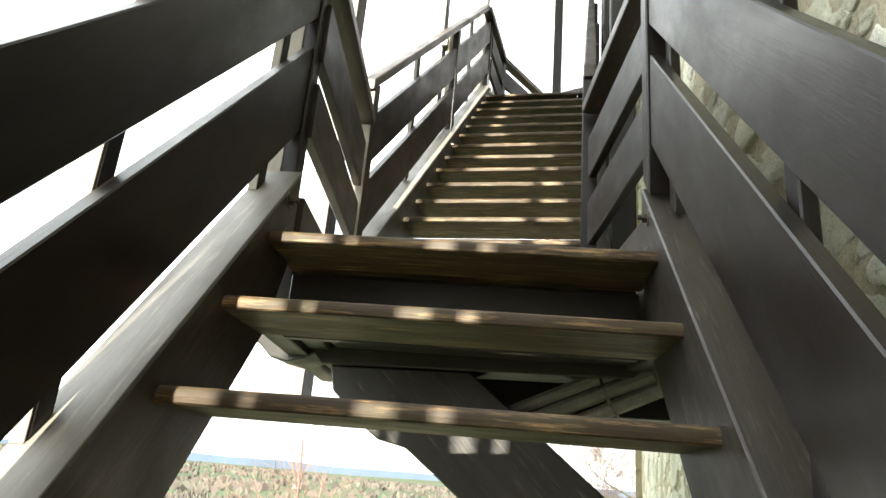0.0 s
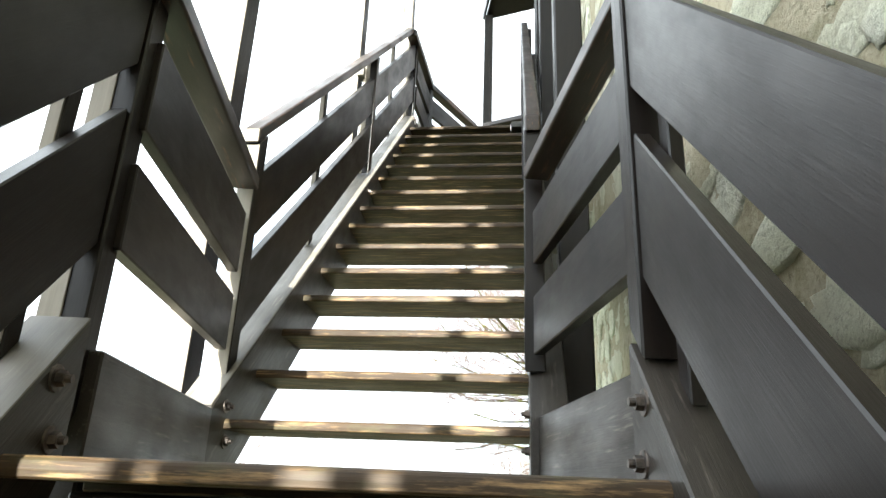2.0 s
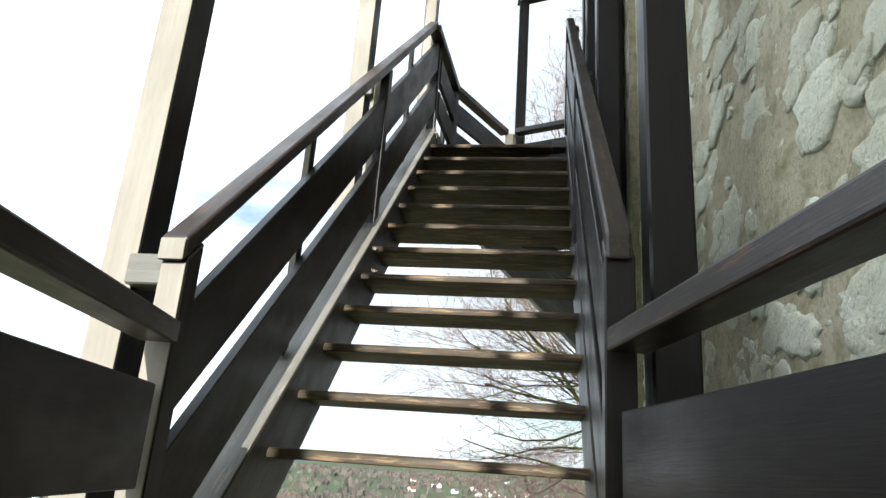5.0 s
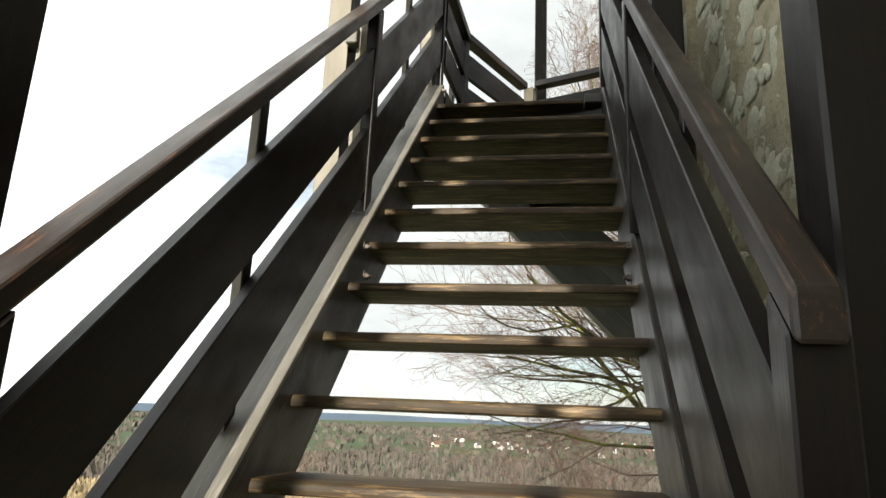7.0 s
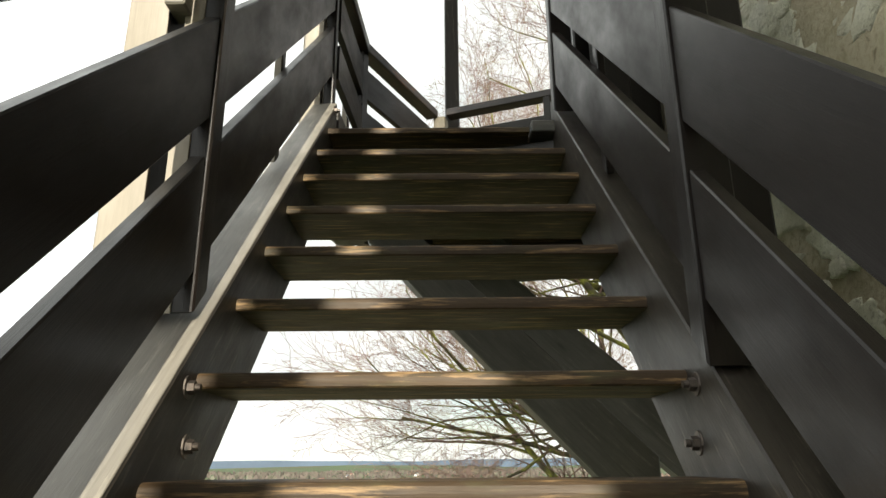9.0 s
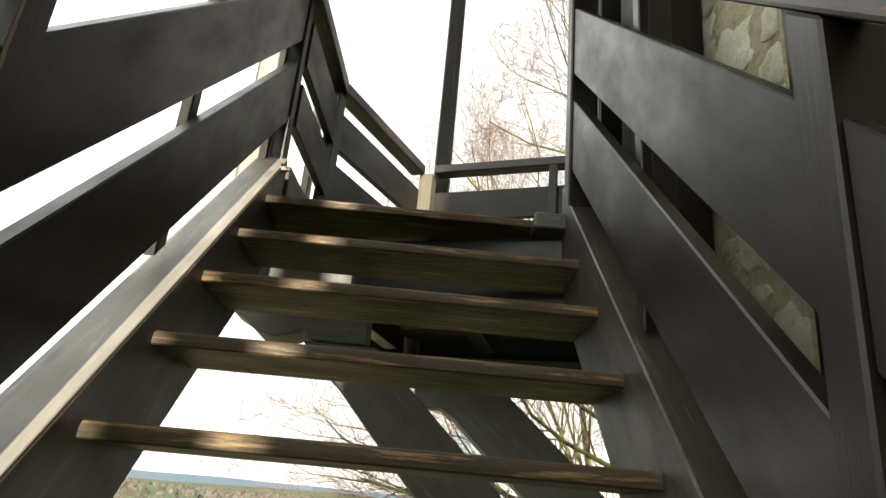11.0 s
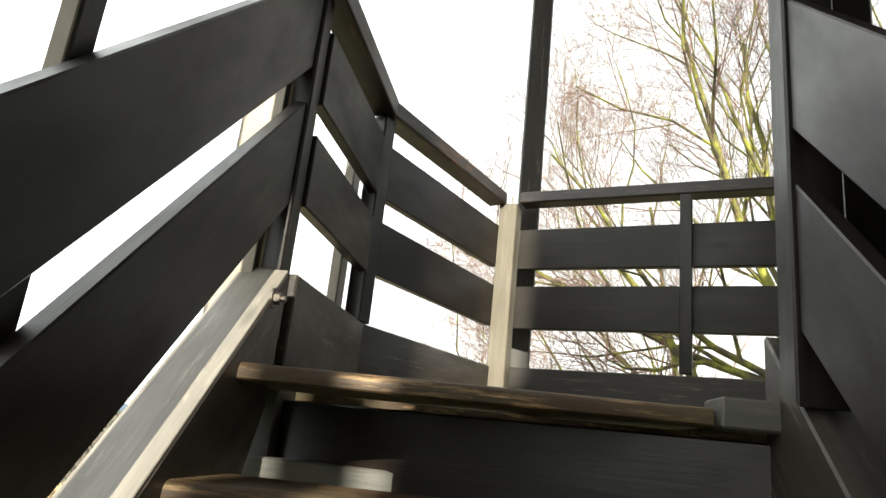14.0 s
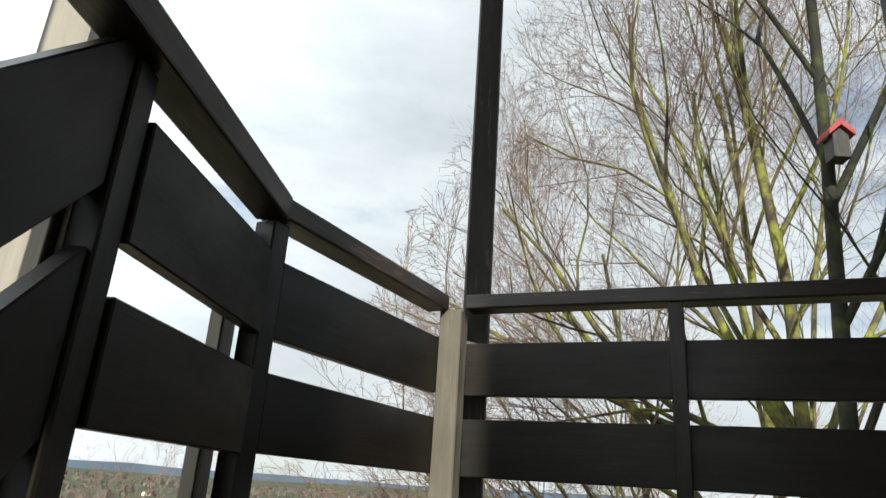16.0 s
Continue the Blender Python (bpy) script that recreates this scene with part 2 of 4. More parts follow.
def bar(name, p0, p1, wide, thick, material, parent, side=None, bevel=0.004, label=""):
    """A straight timber from p0 to p1 (centre line), wide along side, thick across it."""
    p0, p1 = Vector(p0), Vector(p1)
    x = (p1 - p0).normalized()
    s = Vector(side) if side else Vector((0, 0, 1)).cross(x)
    s = (s - x * s.dot(x)).normalized()
    u = x.cross(s)
    a = s * wide / 2
    return prism(name, [p0 - a - u * thick / 2, p1 - a - u * thick / 2, p1 + a - u * thick / 2, p0 + a - u * thick / 2], u * thick, x, material, parent, bevel, label)


def bolt(at, out, parent, r=0.013):
    """A hexagon nut on a round washer."""
    bm = bmesh.new()
    for n, rad, z0, z1 in ((14, r * 1.7, 0.0, 0.004), (6, r, 0.004, 0.016), (10, r * 0.55, 0.016, 0.026)):
        q = Matrix.Translation((0, 0, (z0 + z1) / 2))
        bmesh.ops.create_cone(bm, cap_ends=True, segments=n, radius1=rad, radius2=rad * 0.95, depth=z1 - z0, matrix=q)
    m = Matrix.Translation(at) @ Vector(out).to_track_quat("Z", "Y").to_matrix().to_4x4()
    return part("bolt", bm, STEEL, parent, "", m)


# ---------------------------------------------------------------- flights of stairs
RISE = 0.19
NOSE, DEPTH = 0.031, 0.25       # thickness and depth of a tread


class Flight:
    """A straight flight: u runs across from the outer tread end, v along the walk, w up; the nosing of step k is at v = k * run."""

    def __init__(self, origin, turn, run, rise, width, slope, start):
        self.m = Matrix.Translation(origin) @ pose(0, 0, 0, 0, 0, turn)
        self.run, self.rise, self.width = run, rise, width
        self.slope, self.start = slope, start   # the line of the stringer's top

    def at(self, u, v, w=0.0):
        return self.m @ Vector((u, v, w))

    def way(self, u, v, w=0.0):
        return self.m.to_3x3() @ Vector((u, v, w))

    def line(self, v):
        return self.start + self.slope * v


def tread(fl, k, parent, width=None):
    """One open step with a rounded nosing."""
    w, z, v, r = width or fl.width, k * fl.rise, k * fl.run, 0.013
    out = [(0.0, -NOSE), (DEPTH, -NOSE), (DEPTH, 0.0), (r * 1.2, 0.0), (r * 0.35, -r * 0.35), (0.0, -r * 1.2)]
    sag = 0.0015 * math.sin(k * 2.1)
    return prism("tread", [fl.at(-0.012, v + a, z + b + sag) for a, b in out], fl.way(w + 0.024, 0), fl.way(1, 0), TREADWOOD, parent, 0.003)


def stringer(fl, side, v0, v1, parent, thick=0.108, top=-0.024, fall=0.0):
    """The plank that carries the treads; its top stands a little above the nosings, with sunlight painted as a pale cap
    on the open side.
    """
    u0 = -thick if side < 0 else fl.width
    edge = lambda v: fl.line(v) + top - fall * v  # noqa: E731
    low = -0.36
    pts = [(v0, edge(v0) + low), (v1 - 0.10, edge(v1 - 0.10) + low), (v1, edge(v1) + low + 0.10), (v1, edge(v1)), (v0, edge(v0))]
    plank = prism("stringer", [fl.at(u0, v, w) for v, w in pts], fl.way(thick, 0), fl.way(0, 1, fl.slope), BEAMWOOD, parent, 0.004)
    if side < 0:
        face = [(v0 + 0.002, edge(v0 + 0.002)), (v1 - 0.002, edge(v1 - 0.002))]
        prism("weathered_top", [fl.at(u0 + 0.003, v, w + 0.0005) for v, w in face] + [fl.at(u0 + 0.003, v, w + 0.005) for v, w in face[::-1]], fl.way(thick - 0.005, 0), fl.way(0, 1, fl.slope), STRINGWOOD, plank, 0.0015, "upper face in a paler colour for the sunlight on it")
    return plank


def flight_rail(fl, side, inset, boards, rail, posts, balusters, name, label, group, weathered=False, wide=0.066, stop=None, deeper=0.0):
    """Two sloping boards between posts under a handrail, with slim balusters behind the boards. The weathered switch
    adds pale faces that paint sunlight.
    """
    sgn = -1 if side < 0 else 1
    base = 0.0 if side < 0 else fl.width
    u = lambda a: base + sgn * (a + inset)  # noqa: E731
    low, high = rail
    foot = -0.022 if side < 0 else -0.010
    top = thing(name, fl.at(u(0.02), posts[0], fl.line(posts[0])), label, "railing", group)
    pw = 0.062
    for p in posts:
        cap = fl.line(p) + low if stop is None or p < stop[0] else stop[1]
        prism("post", [fl.at(u(-0.008), p + a, b) for a, b in ((0, fl.line(p) + foot - (deeper if p == posts[-1] else 0.0)), (pw, fl.line(p + pw) + foot - (deeper if p == posts[-1] else 0.0)), (pw, cap if stop and p > stop[0] else fl.line(p + pw) + low), (0, cap))], fl.way(sgn * (0.064 if p == posts[0] else 0.088), 0), (0, 0, 1), WOOD, top)
    for a, b in zip(posts, posts[1:]):
        a, b = a + pw + 0.002, b - 0.002
        for hi, lo in boards:
            prism("board", [fl.at(u(0.0), v, fl.line(v) + w) for v, w in ((a, lo), (b, lo), (b, hi), (a, hi))], fl.way(sgn * 0.032, 0), fl.way(0, 1, fl.slope), WOOD, top, 0.003)
    for p in balusters:
        prism("baluster", [fl.at(u(0.034), p + a, fl.line(p + a) + b) for a, b in ((0, foot), (0.042, foot), (0.042, low), (0, low))], fl.way(sgn * 0.026, 0), (0, 0, 1), WOOD, top, 0.003)
    v0, v1 = posts[0] - 0.015, posts[-1] + pw + 0.004 if stop is None else stop[0]
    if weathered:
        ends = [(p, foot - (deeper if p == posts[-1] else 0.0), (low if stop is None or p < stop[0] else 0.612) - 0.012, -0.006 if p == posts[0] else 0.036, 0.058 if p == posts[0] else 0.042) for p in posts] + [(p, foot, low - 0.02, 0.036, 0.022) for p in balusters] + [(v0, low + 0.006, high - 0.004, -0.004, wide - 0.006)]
        # thin pale sheets stand in for sun on the faces turned to it
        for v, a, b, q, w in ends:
            prism("weathered_face", [fl.at(u(q), v - 0.0045, fl.line(v) + h) for h in (a, b)] + [fl.at(u(q + w), v - 0.0045, fl.line(v) + h) for h in (b, a)], fl.way(0, 0.004), (0, 0, 1), SUNWOOD, top, 0.001, "end face in a paler colour for the sunlight on it")
    prism("handrail", [fl.at(u(-0.006), v, fl.line(v) + w) for v, w in ((v0, low + 0.001), (v1, low + 0.001), (v1, high), (v0, high))], fl.way(sgn * wide, 0), fl.way(0, 1, fl.slope), RAILWOOD, top, 0.007, "", 2)
    return top


def level_rail(p0, p1, z, out, name, label, group, posts=(), balusters=(), curb=True, curb_from=-0.20, ends=(0.0, 0.0), boards=((0.67, 0.838), (0.38, 0.565)), rail=(0.929, 0.98), curb_top=0.17, wood=None):
    """A level railing over a landing from p0 to p1 on its inner face; out points away from the landing."""
    p0, p1 = Vector((*p0, z)), Vector((*p1, z))
    x, o = (p1 - p0).normalized(), Vector((*out, 0)).normalized()
    o = (o - x * o.dot(x)).normalized()
    length = (p1 - p0).length
    top = thing(name, p0, label, "railing", group)
    up = Vector((0, 0, 1))

    def piece(kind, a, b, lo, hi, inner, thick, along, mat, bev=0.003, segs=1):
        q = p0 + o * inner
        return prism(kind, [q + x * a + up * lo, q + x * b + up * lo, q + x * b + up * hi, q + x * a + up * hi], o * thick, along, mat, top, bev, "", segs)

    for s in posts:
        piece("post", s, s + 0.058, curb_top + 0.004 if curb else 0.0, rail[0] - 0.003, -0.006, 0.062, up, WOOD, 0.004)
    cuts = sorted([0.0, length + ends[1]] + [s for s in posts] + [s + 0.058 for s in posts])
    runs = [(a, b) for a, b in zip(cuts, cuts[1:]) if b - a > 0.08]
    for a, b in runs:
        for lo, hi in boards:
            piece("board", a + 0.002, b - 0.002, lo, hi, 0.0, 0.032, x, wood or WOOD)
    for s in balusters:
        piece("baluster", s, s + 0.045, curb_top + 0.004, rail[0] - 0.003, -0.034, 0.030, up, wood or WOOD)
    if curb:
        piece("curb_board", 0.0, length + ends[1], curb_from, curb_top, -0.010, 0.065, x, BEAMWOOD, 0.004)
    piece("handrail", -ends[0], length + ends[1], rail[0], rail[1], -0.028, 0.085, x, RAILWOOD, 0.006, 2)
    return top


B = Flight((-0.918, 2.4, 0.0), 0.0, 0.20, RISE, 0.912, 0.943, 0.137)
A = Flight((-0.722, 1.45, 0.018), 7.2, 0.191, 0.209, 0.895, 1.05, 0.07)

stair_b = thing("staircase", (-0.45, 2.5, 0.0), "dark-stained open timber staircase rising steeply along the stone wall", "staircase", "flights of stairs", "structure")
for k in range(1, 15):
    tread(B, k, stair_b)
for side in (-1, 1):
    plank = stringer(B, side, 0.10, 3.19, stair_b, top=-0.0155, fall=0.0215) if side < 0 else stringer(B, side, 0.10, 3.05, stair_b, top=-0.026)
    for v, w in ((0.20, -0.10), (0.22, -0.22), (1.76, -0.12), (1.78, -0.24), (3.12, -0.09)):
        if side < 0 or v < 3:
            bolt(B.at(-0.001 if side < 0 else B.width + 0.001, v, B.line(v) + w), B.way(1 if side < 0 else -1, 0), plank)

stair_a = thing("staircase", (-0.2, 0.2, -1.6), "dark-stained open timber stairs climbing to the lower landing", "staircase", "flights of stairs", "structure")
STEPS_A = 15
for k in range(-STEPS_A, 0):
    tread(A, k, stair_a)
for side in (-1, 1):
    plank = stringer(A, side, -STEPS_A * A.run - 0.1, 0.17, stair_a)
    for v, w in ((0.10, -0.06), (0.12, -0.17)):
        bolt(A.at(-0.001 if side < 0 else A.width + 0.001, v, A.line(v) + w), A.way(1 if side < 0 else -1, 0), plank)

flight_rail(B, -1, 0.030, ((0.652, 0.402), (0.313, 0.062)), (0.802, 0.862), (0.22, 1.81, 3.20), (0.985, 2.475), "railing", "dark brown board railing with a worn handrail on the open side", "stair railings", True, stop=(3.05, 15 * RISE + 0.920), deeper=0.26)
flight_rail(B, 1, -0.006, ((0.700, 0.447), (0.350, 0.108)), (0.822, 0.884), (0.240, 1.66, 2.888), (0.94, 2.36), "railing", "dark brown board railing with a worn handrail along the wall side", "stair railings", wide=0.054)
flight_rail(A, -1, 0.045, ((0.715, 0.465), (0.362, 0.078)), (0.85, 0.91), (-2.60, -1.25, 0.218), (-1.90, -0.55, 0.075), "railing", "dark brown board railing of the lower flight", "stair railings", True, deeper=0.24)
flight_rail(A, 1, 0.015, ((0.745, 0.498), (0.402, 0.13)), (0.86, 0.92), (-2.60, -1.25, 0.118), (-1.90, -0.60, 0.04), "railing", "dark brown board railing of the lower flight by the wall", "stair railings")

# ---------------------------------------------------------------- landings


def landing(name, label, outline, z, start, along, plank=0.145):
    """A deck of planks laid across an outline."""
    top = thing(name, (*outline[0], z), label, "landing", "landings", "structure")
    a = Vector((*along, 0)).normalized()
    n = Vector((-a.y, a.x, 0))
    pts = [Vector((*p, 0)) for p in outline]
    lo, hi = min(p.dot(n) for p in pts), max(p.dot(n) for p in pts)

    def cut(s):
        xs = []
        for p, q in zip(pts, pts[1:] + pts[:1]):
            dp, dq = p.dot(n) - s, q.dot(n) - s
            if dp * dq < 0:
                xs.append((p + (q - p) * dp / (dp - dq)).dot(a))
        return (min(xs), max(xs)) if len(xs) > 1 else None

    s = lo + 0.001
    while s < hi - 0.02:
        e = min(s + plank - 0.008, hi - 0.001)
        c0, c1 = cut(s), cut(e)
        if c0 and c1:
            q = [a * c0[0] + n * s, a * c0[1] + n * s, a * c1[1] + n * e, a * c1[0] + n * e]
            prism("plank", [v + Vector((0, 0, z - 0.045)) for v in q], (0, 0, 0.045), a, TREADWOOD, top, 0.003)
        s += plank
    return top


def knee(top, x_out, x_wall, y, z, high, brace, lean=0.0, wide=0.15, wood=None):
    """A bearer that juts from the wall with a carved end, and its carved knee brace with the outline brace."""
    t = math.tan(radians(lean))
    f = lambda x, zz, dy=0.0: Vector((x, y + dy + t * (x - x_out), zz))  # noqa: E731
    sweep = Vector((0, wide, 0))
    low = z - high
    end = [(x_wall, low), (x_out + 0.26, low), (x_out + 0.235, low + 0.03), (x_out + 0.20, low + 0.012), (x_out + 0.15, low), (x_out + 0.09, low + 0.012), (x_out + 0.05, low + 0.05), (x_out, low + 0.075), (x_out, z), (x_wall, z)]
    prism("bearer", [f(a, b) for a, b in end], sweep, f(1, 0) - f(0, 0), wood or BEAMWOOD, top, 0.004)
    prism("knee_brace", [f(a, b, 0.01) for a, b in brace], sweep * ((wide - 0.02) / wide), f(1, -1) - f(0, 0), wood or BEAMWOOD, top, 0.005)


FLOOR = 0.018
LOW = [A.at(0.0, 0.253).xy[:], A.at(A.width, 0.253).xy[:], (0.145, 1.86), (0.03, 2.70), (-0.965, 2.70)]
deck_1 = landing("landing", "timber plank landing between the two flights", LOW, FLOOR, 0, A.way(1, 0).xy)
# rounded nosing of the landing; a dark board paints the shaded open gap under it
tread(Flight((-0.722, 1.45, FLOOR), 7.2, 0.187, 0.205, 0.895, 1.05, 0.07), 0, deck_1)
gap_fill = [A.at(0.0, 0.21, -0.046), A.at(A.width, 0.21, -0.046), A.at(A.width, 0.21, -0.215), A.at(0.0, 0.21, -0.215)]
prism("riser_board", gap_fill, A.way(0, 0.035), A.way(1, 0), WOOD, deck_1)
knee(deck_1, -1.04, 0.36, 2.02, -0.03, 0.172, [(-0.752, -0.204), (-0.32, -0.204), (0.36, -0.76), (0.36, -1.08), (-0.40, -0.50), (-0.495, -0.43), (-0.58, -0.412), (-0.655, -0.36), (-0.70, -0.31), (-0.735, -0.28)])
prism("rear_beam", [(-0.84, 2.40, -0.03), (0.35, 2.40, -0.03), (0.35, 2.40, -0.27), (-0.84, 2.40, -0.27)], (0, 0.085, 0), (1, 0, 0), WOOD, deck_1)
prism("cross_beam", [(-0.70, 1.86, -0.03), (0.16, 1.97, -0.03), (0.16, 1.97, -0.165), (-0.70, 1.86, -0.165)], (-0.012, 0.09, 0), (0.86, 0.11, 0), BEAMWOOD, deck_1)
poles = thing("pole_bundle", (0.20, 2.05, -0.22), "bundle of grey poles tied with wire under the landing", "poles")
for dx, dz in ((0.0, 0.0), (0.0, 0.045), (0.02, -0.042)):
    bm = bmesh.new()
    bmesh.ops.create_cone(bm, cap_ends=True, segments=10, radius1=0.024, radius2=0.021, depth=0.62)
    part("pole", bm, STRINGWOOD, poles, "", look((0.07 + dx, 2.06 + dx, -0.235 + dz), (0.40, 1.98, -0.10 + dz)))
for f in (0.30, 0.62):
    bm = bmesh.new()
    bmesh.ops.create_cone(bm, cap_ends=False, segments=14, radius1=0.068, radius2=0.068, depth=0.008)
    part("wire_tie", bm, STEEL, poles, "", look((-0.10 + 0.40 * f + 0.06, 2.10 - 0.10 * f, -0.295 + 0.17 * f), (0.40, 1.98, -0.11)))
prism("edge_beam", [(-0.70, 1.75, -0.03), (-0.88, 2.64, -0.03), (-0.88, 2.64, -0.16), (-0.70, 1.75, -0.16)], (-0.07, -0.012, 0), (-0.2, 0.9, 0), BEAMWOOD, deck_1)
level_rail((-0.776, 1.70), (-0.946, 2.60), FLOOR, (-1, -0.1), "railing", "dark brown board railing on the open side of the landing", "landing railings", boards=((0.635, 0.845), (0.38, 0.56)), rail=(0.932, 0.98), curb_top=0.19, ends=(0.14, 0.0))
level_rail((0.178, 1.80), (0.006, 2.60), FLOOR, (1, 0.1), "railing", "dark brown board railing of the landing by the wall", "landing railings", boards=((0.665, 0.842), (0.38, 0.56)), rail=(0.955, 1.002), curb_top=0.19, ends=(0.20, 0.0))

HIGH = 15 * RISE
UP = [(-0.925, 5.653), (-0.104, 5.653), (-0.104, 5.49), (0.30, 5.50), (0.36, 5.35), (1.9, 5.2), (1.9, 6.32), (-0.46, 7.05), (-0.885, 6.30), (-0.955, 5.65)]
deck_2 = landing("landing", "timber plank landing at the tower corner", UP, HIGH, 0, (1, 0))
tread(B, 15, deck_2, 0.802)
prism("fascia_board", [(0.02, 5.425, HIGH - 0.047), (-0.93, 5.70, HIGH - 0.047), (-0.93, 5.70, HIGH - 0.24), (0.02, 5.425, HIGH - 0.24)], (0.02, 0.05, 0), (-0.95, 0.275, 0), WOOD, deck_2)
prism("threshold_block", [(-0.098, 5.385, HIGH - 0.033), (0.045, 5.385, HIGH - 0.033), (0.045, 5.385, HIGH + 0.018), (-0.098, 5.385, HIGH + 0.018)], (0, 0.10, 0), (1, 0, 0), GREYWOOD, deck_2)
knee(deck_2, -1.02, -0.58, 5.62, HIGH - 0.165, 0.225, [(-0.78, 2.458), (-0.55, 2.458), (0.36, 1.57), (0.36, 1.25), (0.12, 1.50), (-0.42, 2.06), (-0.66, 2.33), (-0.745, 2.40)], 0.0, 0.16, GREYWOOD)
knee(deck_2, -0.62, 1.20, 6.88, HIGH - 0.165, 0.10, [(-0.43, 2.583), (-0.05, 2.583), (1.0, 1.57), (1.0, 1.22), (0.20, 1.98), (-0.22, 2.39), (-0.29, 2.44), (-0.36, 2.435), (-0.42, 2.49)], -14.0, 0.15, GREYWOOD)
for dx in (0.0, 0.45):
    bar("joist", (-0.85 + dx, 5.72 - dx * 0.25, HIGH - 0.11), (-0.55 + dx, 6.72 - dx * 0.25, HIGH - 0.11), 0.07, 0.12, WOOD, deck_2)
level_rail((-0.932, 5.664), (-0.893, 6.26), HIGH, (-1, 0.1), "railing", "dark brown board railing of the upper landing", "landing railings", ends=(0.235, 0.0), boards=((0.645, 0.845), (0.385, 0.565)), rail=(0.922, 0.985), curb_top=0.225)
level_rail((-0.895, 6.26), (-0.508, 7.045), HIGH, (-1, 0.4), "railing", "dark brown board railing of the upper landing", "landing railings", posts=(-0.016,), boards=((0.645, 0.832), (0.39, 0.566)), rail=(0.925, 0.980), curb_top=0.225)
level_rail((-0.42, 7.035), (1.75, 6.21), HIGH, (0.2, 1), "railing", "grey-brown board railing across the end of the landing", "landing railings", posts=(1.55,), balusters=(0.66,), boards=((0.64, 0.815), (0.385, 0.565)), curb_top=0.225, wood=ENDWOOD)
corner = thing("corner_post", (-0.47, 7.06, HIGH), "square stained railing post at the landing corner", "post")
bar("shaft", (-0.465, 7.065, HIGH - 0.2), (-0.465, 7.065, HIGH + 0.93), 0.078, 0.085, CORNERWOOD, corner, (1, -0.3, 0))

# ---------------------------------------------------------------- tall posts, roof


def tall_post(x, y, z0, z1, mat, label, wide=0.12, deep=0.12):
    p = thing("timber_post", (x, y, z0), label, "post", "tall timber posts")
    if mat is SUNWOOD:
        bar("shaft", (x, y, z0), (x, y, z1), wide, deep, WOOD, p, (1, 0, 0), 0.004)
        # pale sheet over the dark shaft paints the sunlit front
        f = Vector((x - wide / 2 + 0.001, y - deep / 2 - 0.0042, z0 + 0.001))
        prism("weathered_face", [f, f + Vector((wide - 0.002, 0, 0)), f + Vector((wide - 0.002, 0, z1 - z0 - 0.002)), f + Vector((0, 0, z1 - z0 - 0.002))], (0, 0.004, 0), (0, 0, 1), SUNWOOD, p, 0.001, "front face in a paler colour for the sunlight on it")
    else:
        bar("shaft", (x, y, z0), (x, y, z1), wide, deep, mat, p, (1, 0, 0), 0.007)
    return p


PALE = "tall square timber post outside the railing, its sunlit front painted pale"
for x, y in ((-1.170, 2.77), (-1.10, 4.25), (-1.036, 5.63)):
    p = tall_post(x, y, -0.33 if y < 3 else B.line(y - 2.4) - 0.38, 6.4, SUNWOOD, PALE, 0.09, 0.11)
    zr = B.line(y - 2.45) + 0.66
    if y < 5:
        prism("spacer_block", [(x + 0.043, y - 0.09, zr), (-1.012, y - 0.09, zr), (-1.012, y - 0.09, zr + 0.075), (x + 0.043, y - 0.09, zr + 0.075)], (0, 0.08, 0), (1, 0, 0), STRINGWOOD, p)
tall_post(-0.985, 6.262, HIGH - 0.3, HIGH + 0.9, SUNWOOD, "short square timber post outside the landing railing, its sunlit front painted pale", 0.03, 0.09)
tall_post(-0.385, 7.21, HIGH - 0.25, 5.39, BEAMWOOD, "tall grey timber post behind the landing corner", 0.10, 0.10)
for x, y in ((0.154, 2.87), (0.15, 4.26), (0.155, 5.10)):
    tall_post(x, y, B.line(y - 2.4) - 0.55, 5.39, WOOD, "tall dark stained timber post against the stone wall", 0.108, 0.13)

tall_post(0.283, 5.20, B.line(2.8) - 0.55, 5.39, WOOD, "dark stained timber post between the stairs and the tower corner", 0.13, 0.10)
tall_post(0.15, 5.45, HIGH + 0.006, 5.39, WOOD, "tall dark stained timber post at the head of the stairs", 0.10, 0.09)
screen = thing("board_screen", (0.9, 6.50, 3.95), "dark vertical board screen under the canopy above the end railing", "screen")
for i in range(6):
    a, b = Vector((0.9 + 0.142 * i, 6.50 - 0.054 * i, 3.93)), Vector((0.9 + 0.142 * i + 0.139, 6.50 - 0.054 * i - 0.053, 3.93))
    prism("board", [a, b, b + Vector((0, 0, 1.458)), a + Vector((0, 0, 1.458))], (0.009, 0.024, 0), (0, 0, 1), WOOD, screen, 0.003)

roof = thing("canopy_roof", (0.4, 6.4, 5.39), "dark timber canopy over the upper landing", "roof")
prism("soffit", [(-0.43, 7.27, 5.392), (2.0, 6.55, 5.392), (2.0, 5.2, 5.392), (0.05, 5.2, 5.392), (-0.10, 5.8, 5.392)], (0, 0, 0.05), (1, -0.25, 0), WOOD, roof)
prism("fascia", [(-0.44, 7.28, 5.405), (-0.12, 5.80, 5.405), (-0.12, 5.80, 5.52), (-0.44, 7.28, 5.52)], (-0.025, -0.005, 0), (0.42, -1.56, 0), WOOD, roof)

